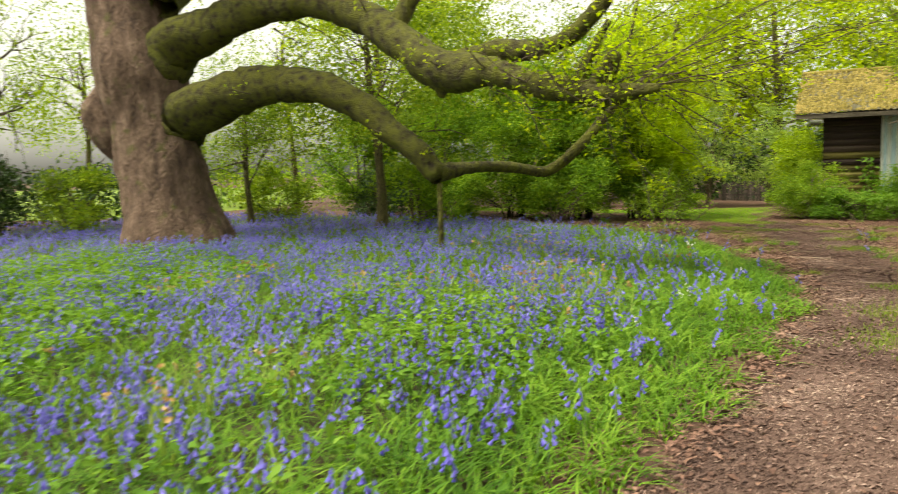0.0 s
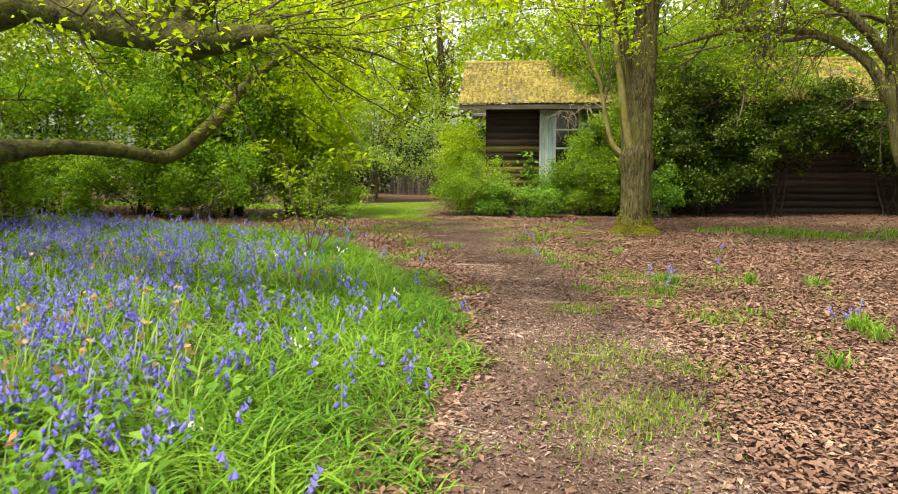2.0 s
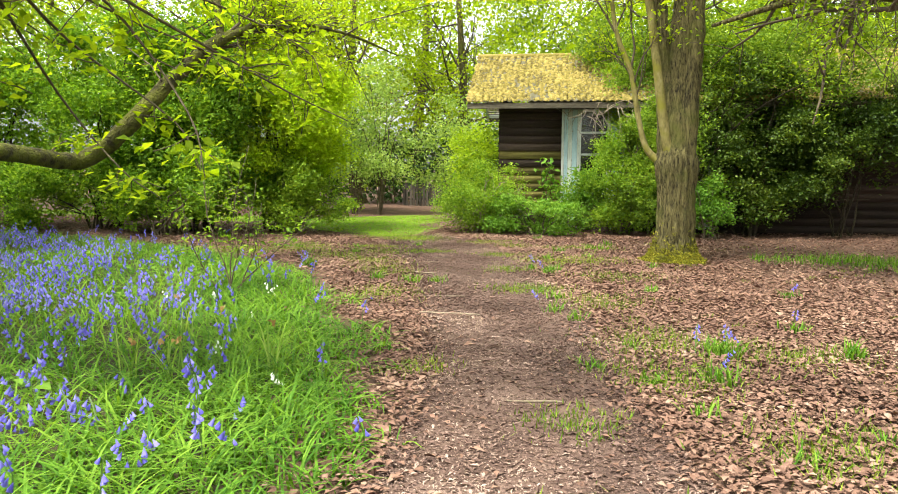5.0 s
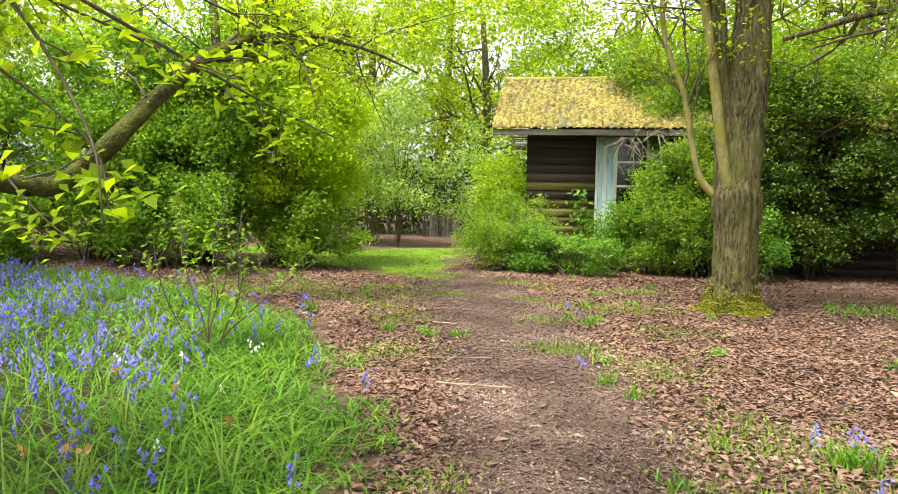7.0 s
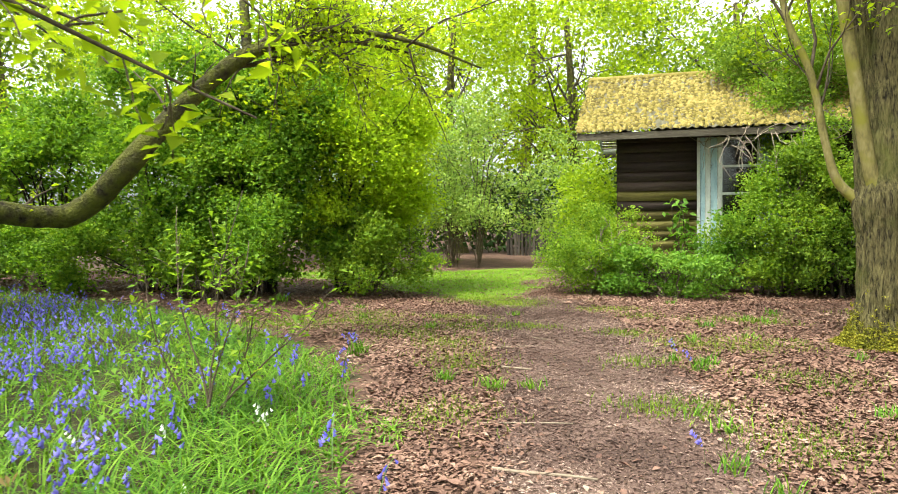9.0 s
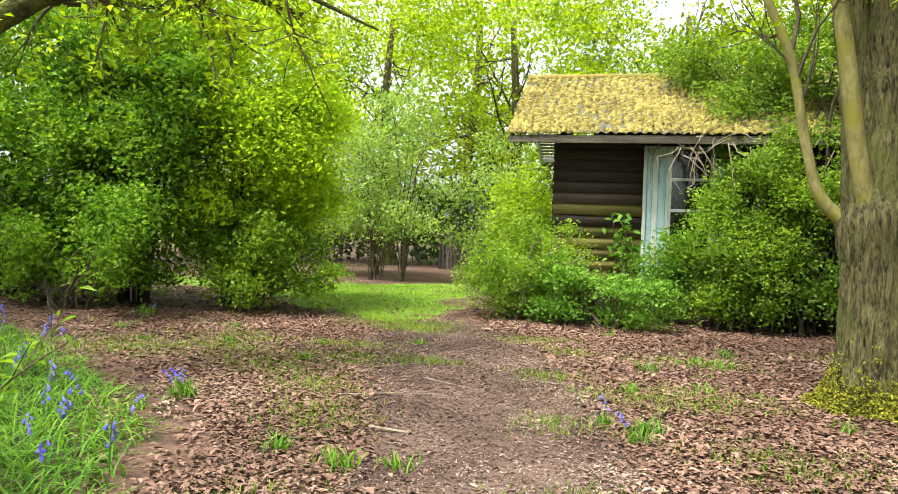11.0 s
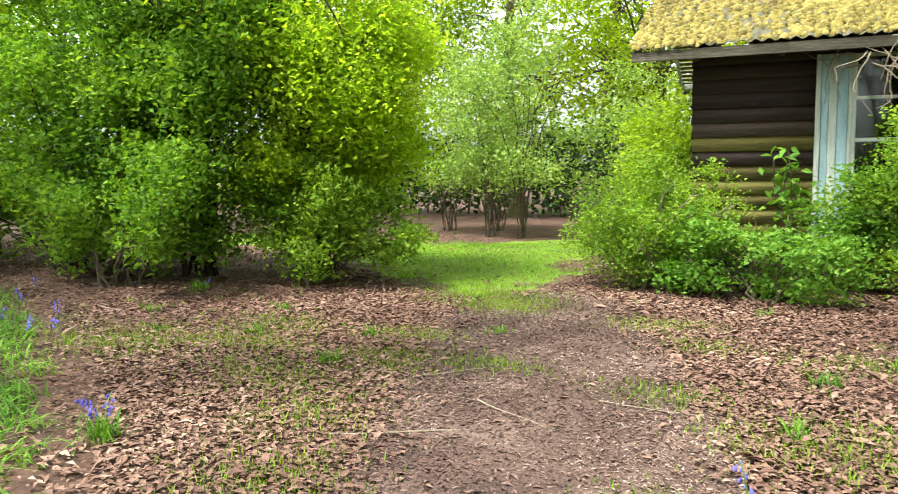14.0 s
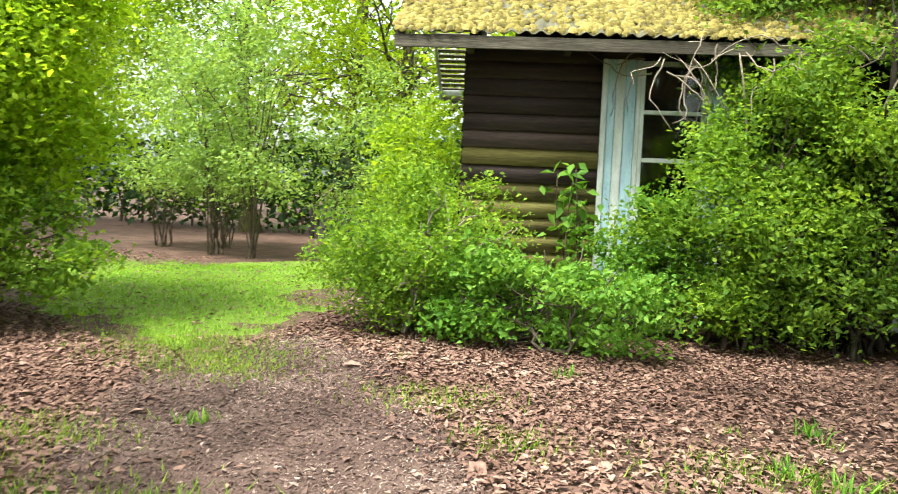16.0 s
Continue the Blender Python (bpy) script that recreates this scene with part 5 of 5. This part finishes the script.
shrub("hedgerow_shrub", -10.9, 17.0, [(0, 0, 0.9, 1.5, 1.2, 0.9)], FAR_LEAF, 0.085, 420, 10, "pale green shrub at the edge of the bed", 8, 0.3, HEDGEROW)
shrub("hedgerow_shrub", -5.0, 17.6, [(0, 0, 0.9, 1.3, 1.0, 0.9), (0.5, 0, 1.7, 0.8, 0.8, 0.8)], BUSH_LEAF, 0.08, 420, 10, "green shrub behind the low limb", 8, 0.3, HEDGEROW)

# the sapling in the bed
sap = empty("sapling", pose(3.7, 15.8, 0), "thin many-stemmed sapling with sparse pale leaves", "sapling")
twigs, tips = Tubes(), []
for k in range(6):
    c = wander((rng.normal(0, 0.04), rng.normal(0, 0.04), 0), (rng.normal(0, 0.28), rng.normal(0, 0.2), 1), rng.uniform(1.0, 1.8), 9, 0.08, 0.03)
    r = np.linspace(0.009, 0.003, len(c))
    twigs.add(c, r, 6)
    sprout(twigs, tips, c, r, 0, 8, 0.45, 0.45, 0.05, (0.45, 1))
link("stems", twigs.mesh("stems"), TWIG_BARK, sap, smooth=True)
tips = np.array(tips)
link("foliage", leaf_mesh("foliage", leaves_round(tips, 3, 0.06), rng.uniform(0.05, 0.085, len(tips) * 3), 0.5, 0.75, 0.2), BUSH_LEAF, sap)

# small trees on the far side of the clearing
for x, y, h in ((-2.75, 30.4, 4.6), (-3.75, 30.7, 4.4), (-5.5, 31.3, 4.2), (-4.5, 31.9, 3.8), (-1.2, 32.4, 3.6)):
    shrub("clearing_tree", x, y, [(0, 0, h * 0.55, 1.2, 1.1, h * 0.36), (0.2, 0, h * 0.82, 0.8, 0.75, h * 0.26), (0.1, -0.4, h * 0.36, 1.1, 0.8, 0.5)], GREY_LEAF, 0.07, 420, 10, "small many-stemmed grey-green tree on bare earth", 9, 0.2, "trees round the clearing", bare=0.5, stout=0.45, spread=0.2)
shrub("clearing_shrub", 1.15, 29.6, [(0, 0, 1.0, 0.9, 0.8, 0.9), (-0.2, 0.2, 1.9, 0.8, 0.7, 0.8)], OAK_LEAF, 0.07, 700, 10, "bright lime-green shrub behind the shed corner", 8, 0.25, "trees round the clearing", stout=0.6)

# shrubs along the shed wall
sx, sy = np.array([math.cos(radians(16.4)), math.sin(radians(16.4))]), np.array([-math.sin(radians(16.4)), math.cos(radians(16.4))])


def by_wall(x, d):
    q = np.array([2.78, 26.3]) + sx * x + sy * d
    return float(q[0]), float(q[1])


WALL = "shrubs along the shed"
shrub("rounded_shrub", *by_wall(-0.4, -0.95), [(0, 0, 0.8, 0.85, 0.7, 0.72), (0.45, 0.3, 1.05, 0.6, 0.5, 0.6), (-0.1, -0.1, 0.4, 0.75, 0.65, 0.35), (0.3, -0.2, 0.6, 0.7, 0.6, 0.5)], BUSH_LEAF, 0.039, 1552, 11, "rounded yellow-green shrub with bare stems at its foot", 22, 0.3, WALL, spread=0.086, mat_stem=DEAD_TWIG)
shrub("low_shrub", *by_wall(0.95, -1.75), [(-0.35, 0, 0.42, 0.65, 0.5, 0.44), (0.35, 0, 0.36, 0.55, 0.5, 0.4)], HERB, 0.047, 702, 11, "low feathery bright green shrub", 10, 0.3, WALL, spread=0.078)
shrub("shed_shrub", *by_wall(2.7, -0.95), [(-0.1, 0, 0.9, 1.05, 0.6, 0.9), (0.5, 0.2, 1.75, 0.9, 0.5, 0.75)], BUSH_LEAF, 0.043, 2025, 11, "yellow-green shrub before the shed window", 14, 0.35, WALL, spread=0.094)
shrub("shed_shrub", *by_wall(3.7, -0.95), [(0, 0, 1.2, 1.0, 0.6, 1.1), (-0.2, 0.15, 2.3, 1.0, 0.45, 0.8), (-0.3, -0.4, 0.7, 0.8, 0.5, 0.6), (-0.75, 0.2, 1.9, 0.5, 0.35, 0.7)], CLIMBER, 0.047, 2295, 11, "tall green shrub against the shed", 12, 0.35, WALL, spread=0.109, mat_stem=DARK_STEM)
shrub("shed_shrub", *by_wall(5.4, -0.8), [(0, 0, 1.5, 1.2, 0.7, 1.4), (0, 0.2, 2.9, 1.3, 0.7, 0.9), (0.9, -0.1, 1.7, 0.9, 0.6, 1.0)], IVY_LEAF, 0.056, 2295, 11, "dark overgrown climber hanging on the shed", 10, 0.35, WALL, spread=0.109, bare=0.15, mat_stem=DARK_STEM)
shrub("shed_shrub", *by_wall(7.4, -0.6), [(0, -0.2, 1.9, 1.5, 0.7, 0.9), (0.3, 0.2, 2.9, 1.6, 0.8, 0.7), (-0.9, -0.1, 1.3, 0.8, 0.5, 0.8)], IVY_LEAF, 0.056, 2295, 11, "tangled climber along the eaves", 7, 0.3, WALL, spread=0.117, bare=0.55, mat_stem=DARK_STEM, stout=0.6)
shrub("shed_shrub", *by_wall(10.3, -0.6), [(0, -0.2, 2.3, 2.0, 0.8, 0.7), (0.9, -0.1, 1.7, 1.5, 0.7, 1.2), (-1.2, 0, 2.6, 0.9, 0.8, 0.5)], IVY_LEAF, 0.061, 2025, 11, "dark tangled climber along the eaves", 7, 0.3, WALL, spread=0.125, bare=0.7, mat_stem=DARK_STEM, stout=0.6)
shrub("low_shrub", *by_wall(4.45, -2.0), [(0, 0, 0.42, 0.45, 0.4, 0.38), (-0.1, 0.4, 0.8, 0.5, 0.4, 0.4)], HERB, 0.056, 256, 10, "low bright green spray before the shed", 7, 0.15, WALL, spread=0.078)
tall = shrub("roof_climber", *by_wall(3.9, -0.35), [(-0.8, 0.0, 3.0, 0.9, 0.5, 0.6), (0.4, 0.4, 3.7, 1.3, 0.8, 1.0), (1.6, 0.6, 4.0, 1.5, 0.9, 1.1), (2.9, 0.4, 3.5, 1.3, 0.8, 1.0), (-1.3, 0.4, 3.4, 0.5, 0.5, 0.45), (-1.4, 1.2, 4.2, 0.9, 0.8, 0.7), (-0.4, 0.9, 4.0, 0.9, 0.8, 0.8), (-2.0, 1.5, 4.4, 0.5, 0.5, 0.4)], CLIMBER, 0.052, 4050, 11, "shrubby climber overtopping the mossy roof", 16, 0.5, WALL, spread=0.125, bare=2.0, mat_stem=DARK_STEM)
shrub("shed_shrub", *by_wall(1.6, -0.8), [(0, 0, 0.6, 0.55, 0.4, 0.6), (0.45, 0.1, 0.85, 0.5, 0.4, 0.55)], HERB, 0.043, 621, 11, "mid-green shrub hiding the foot of the striped panel", 8, 0.25, WALL, spread=0.078)
big = empty("broadleaf_sprig", pose(*by_wall(1.35, -0.35), 0), "broad glossy-leaved climbing sprig beside the striped panel", "plant", WALL)
twigs, tips = Tubes(), []
for k in range(4):
    c = wander((rng.normal(0, 0.05), 0, 0), (rng.normal(0, 0.12), -0.1, 1), rng.uniform(1.2, 1.75), 9, 0.06, 0.05)
    twigs.add(c, np.linspace(0.012, 0.005, len(c)), 6)
    tips += list(c[5:])
link("stems", twigs.mesh("stems"), TWIG_BARK, big)
link("foliage", leaf_mesh("foliage", leaves_round(tips, 4, 0.08), rng.uniform(0.12, 0.17, len(tips) * 4), 0.55, 0.6, 0.4), HERB, big)
bare = empty("dry_vine", pose(*by_wall(2.2, -0.45), 0), "bare tangled grey vine hanging from the eaves", "vine", WALL)
twigs = Tubes()
for k in range(26):
    c = wander((rng.uniform(-0.5, 1.3), rng.uniform(-0.15, 0.1), rng.uniform(2.55, 3.0)), (rng.normal(0, 1), -0.25, -0.5), rng.uniform(0.5, 1.1), 8, 0.3, -0.03)
    twigs.add(c, np.linspace(0.009, 0.003, len(c)), 4)
for k in range(3):
    c = wander((0.6 + 0.3 * k, 0.05, 0), (0, 0, 1), 2.8, 9, 0.06, 0.05)
    twigs.add(c, np.linspace(0.018, 0.008, len(c)), 5)
link("stems", twigs.mesh("stems"), DEAD_TWIG, bare)

# ---- woodland all round ----


SHADE_CROWNS.append((fork, [(0, 0, 5.4, 2.6, 2.4, 1.4), (-2.2, 0.4, 4.9, 1.8, 1.6, 0.8), (1.8, 0.5, 4.6, 1.8, 1.6, 1.0)], 900))
# leaves of the added overhead crowns that throw shade
for tree, lumps, n in SHADE_CROWNS:
    at = leaves_round(clump_points(lumps, rng.integers(0, len(lumps), n), 0.4), 8, 0.2)
    link("crown", leaf_mesh("crown", at, rng.uniform(0.08, 0.13, len(at)), 0.62, 0.6, 0.3), OAK_LEAF, tree)


def woodland_tree(label, h, spread, leaf, size, clumps, per, trunk=0.22, low=0.25):
    e = empty("woodland_tree", pose(0, 0, 0), label, "tree", "woodland trees")
    zs = np.linspace(-0.1, h * 0.75, 14)
    c = np.c_[0.25 * np.sin(zs * 0.35), 0.2 * np.sin(zs * 0.5 + 1), zs]
    r = flare(zs + 0.1, trunk * 1.6, trunk, 0.4) * (1 - 0.75 * zs / h)
    link("trunk", tube_mesh("trunk", c, r, 12, lump=0.05), MAPLE_BARK, e, smooth=True)
    tubes, tips = Tubes(), []
    sprout(tubes, tips, c, r, 1, 12, spread * 1.1, 0.65, 0.03, (low, 1.0))
    link("branches", tubes.mesh("branches"), TWIG_BARK, e)
    lumps = [(0, 0, h * 0.62, spread * 0.95, spread * 0.95, h * 0.36)]
    for k in range(7):
        a = k * 0.9 + rng.uniform(0, 0.5)
        lumps.append((math.cos(a) * spread * 0.7, math.sin(a) * spread * 0.7, h * rng.uniform(0.32, 0.85), spread * 0.5, spread * 0.5, h * 0.13))
    pick = rng.integers(0, len(lumps), clumps)
    at = leaves_round(clump_points(lumps, pick, 0.3), per, 0.3)
    at[:, 2] = np.maximum(at[:, 2], 0.3)
    link("crown", leaf_mesh("crown", at, rng.uniform(0.7, 1.3, len(at)) * size, 0.62, 0.5, 0.3), leaf, e)
    return e


protos = [woodland_tree("tall woodland tree in fresh lime-green leaf", 12, 4.2, LIME, 0.145, 1300, 10, 0.24, 0.18), woodland_tree("tall woodland tree in young green leaf", 10, 3.8, FAR_LEAF, 0.145, 1300, 10, 0.2, 0.12), woodland_tree("slender woodland tree with thin open foliage", 11, 3.4, OAK_LEAF, 0.13, 700, 8, 0.16, 0.25)]
places = [(-4.5, 40.5, 0, 1.0), (8.0, 36.5, 0, 0.95), (9.5, 34.5, 0, 1.05), (-7.5, 37.0, 0, 0.95), (-11.5, 34.0, 1, 1.0), (14.5, 31.5, 1, 0.9), (18.5, 27, 0, 1.0), (-10, 27.5, 2, 0.85), (-15, 29, 0, 0.9), (-19, 23, 2, 0.9), (0.5, 45, 1, 1.3), (-9, 46, 0, 1.3), (10, 44, 1, 1.3),
          (21, 14, 1, 1.0), (6, -12, 0, 1.0), (-27, 17, 2, 0.9), (-12.4, 9.3, 2, 0.75), (-9.6, 15.3, 1, 0.5), (-5.0, 16.3, 1, 0.72), (-12.8, 23.0, 0, 0.8)]
for k, (x, y, which, s) in enumerate(places):
    m = pose(x, y, 0, 0, 0, (k * 77) % 360) @ Matrix.Diagonal((s, s, s, 1))
    src = protos[which]
    if src.get("placed"):
        copy = copy_thing(src, m)
        copy.matrix_world = m
    else:
        src.matrix_world = m
        src["placed"] = 1
for src in protos:
    del src["placed"]
for o in list(scene.objects):
    if o.get("placed"):
        del o["placed"]


def hedge(name, pts, height, thick, leaf, size, density, label):
    """A long loose hedge of leaves over dark stems."""
    line = smooth_line(pts, 8)
    seg = np.linalg.norm(np.diff(line, axis=0), axis=1)
    n = int(seg.sum() * height * density)
    s = rng.uniform(0, len(line) - 1.001, n)
    k = s.astype(int)
    p = line[k] + (line[k + 1] - line[k]) * (s - k)[:, None]
    top = height * (0.7 + 0.5 * patchy(p * 3, 2.0, 7))
    zz = rng.uniform(0.0, 1, n) ** 0.8 * top
    off = rng.normal(0, thick / 2, (n, 2))
    e = empty(name, pose(0, 0, 0), label, "hedge")
    foliage = link("foliage", leaf_mesh("foliage", np.c_[p + off, zz + 0.1], rng.uniform(0.7, 1.3, n) * size, 0.7, 0.4, 0.2), leaf, e)
    foliage["kind"] = "stuff"
    tubes = Tubes()
    for q in range(int(seg.sum() * 1.2)):
        b = p[rng.integers(n)]
        c = wander((*b, -0.05), (rng.normal(0, 0.15), rng.normal(0, 0.15), 1), height * 0.8, 5, 0.1, 0.05)
        tubes.add(c, np.linspace(0.04, 0.015, len(c)), 5)
    link("stems", tubes.mesh("stems"), TWIG_BARK, e)
    return e


hedge("evergreen_hedge", [(-16, 37.5), (-8, 37.6), (0, 37.8), (8, 37), (16, 35), (24, 30)], 2.7, 1.6, SHADE_LEAF, 0.24, 115, "dark evergreen hedge closing the clearing")
hedge("evergreen_hedge", [(24, 30), (26, 18), (24, 4), (18, -10), (4, -18), (-10, -16)], 3.0, 2.0, SHADE_LEAF, 0.34, 26, "dark evergreen hedge round the wood")
hedge("field_hedge", [(-16, 37.5), (-24, 30), (-25, 22)], 2.4, 1.6, BUSH_LEAF, 0.26, 40, "green hedge at the wood's edge")
hedge("field_hedge", [(-13, 15.0), (-17, 14), (-21, 11), (-24, 4), (-24, -8), (-10, -16)], 1.9, 1.8, SHADE_LEAF, 0.2, 60, "dark hedge beyond the old tree")
def treeline(name, pts, low, height, leaf, size, density, label):
    """A far edge of woodland: a deep band of leaves with an uneven top and gaps."""
    line = smooth_line(pts, 8)
    seg = np.linalg.norm(np.diff(line, axis=0), axis=1)
    n = int(seg.sum() * height * density)
    s = rng.uniform(0, len(line) - 1.001, n)
    k = s.astype(int)
    p = line[k] + (line[k + 1] - line[k]) * (s - k)[:, None] + rng.normal(0, 2.0, (n, 2))
    top = height * (0.55 + 0.75 * patchy(p, 3.5, 7))
    zz = low + rng.uniform(0, 1, n) ** 1.15 * top
    mid = np.c_[p, zz][: max(40, n // 16)]
    at = mid[rng.integers(0, len(mid), n)] + rng.normal(0, 1, (n, 3)) * (0.6, 0.6, 0.32)
    ob = link(name, leaf_mesh(name, at, rng.uniform(0.6, 1.3, n) * size, 0.65, 0.45, 0.25), leaf)
    return tagged(ob, label, "woodland", kind="stuff")


treeline("far_woodland", [(-34, 46), (-18, 50), (-6, 49), (6, 48), (18, 45), (30, 36), (36, 20)], 0.5, 8.0, FAR_LEAF, 0.45, 22, "far woodland in fresh green leaf")
treeline("far_woodland", [(-14, 42.5), (-4, 42), (6, 41.5), (16, 39), (26, 32)], 3.5, 6.5, LIME, 0.28, 16, "lime-green crowns of far woodland")
# open meadow seen past the old tree
mx = np.array([(-120, -10), (-26, 8), (-20, 16), (-22, 24), (-60, 60), (-140, 60)], float)
meadow = link("meadow", np_mesh("meadow", np.c_[mx, np.full(6, 0.012)], [np.array([[0, 1, 2], [0, 2, 3], [0, 3, 4], [0, 4, 5]])]), LAWN_SOIL)
tagged(meadow, "bright green open meadow beyond the trees", "meadow", kind="structure")
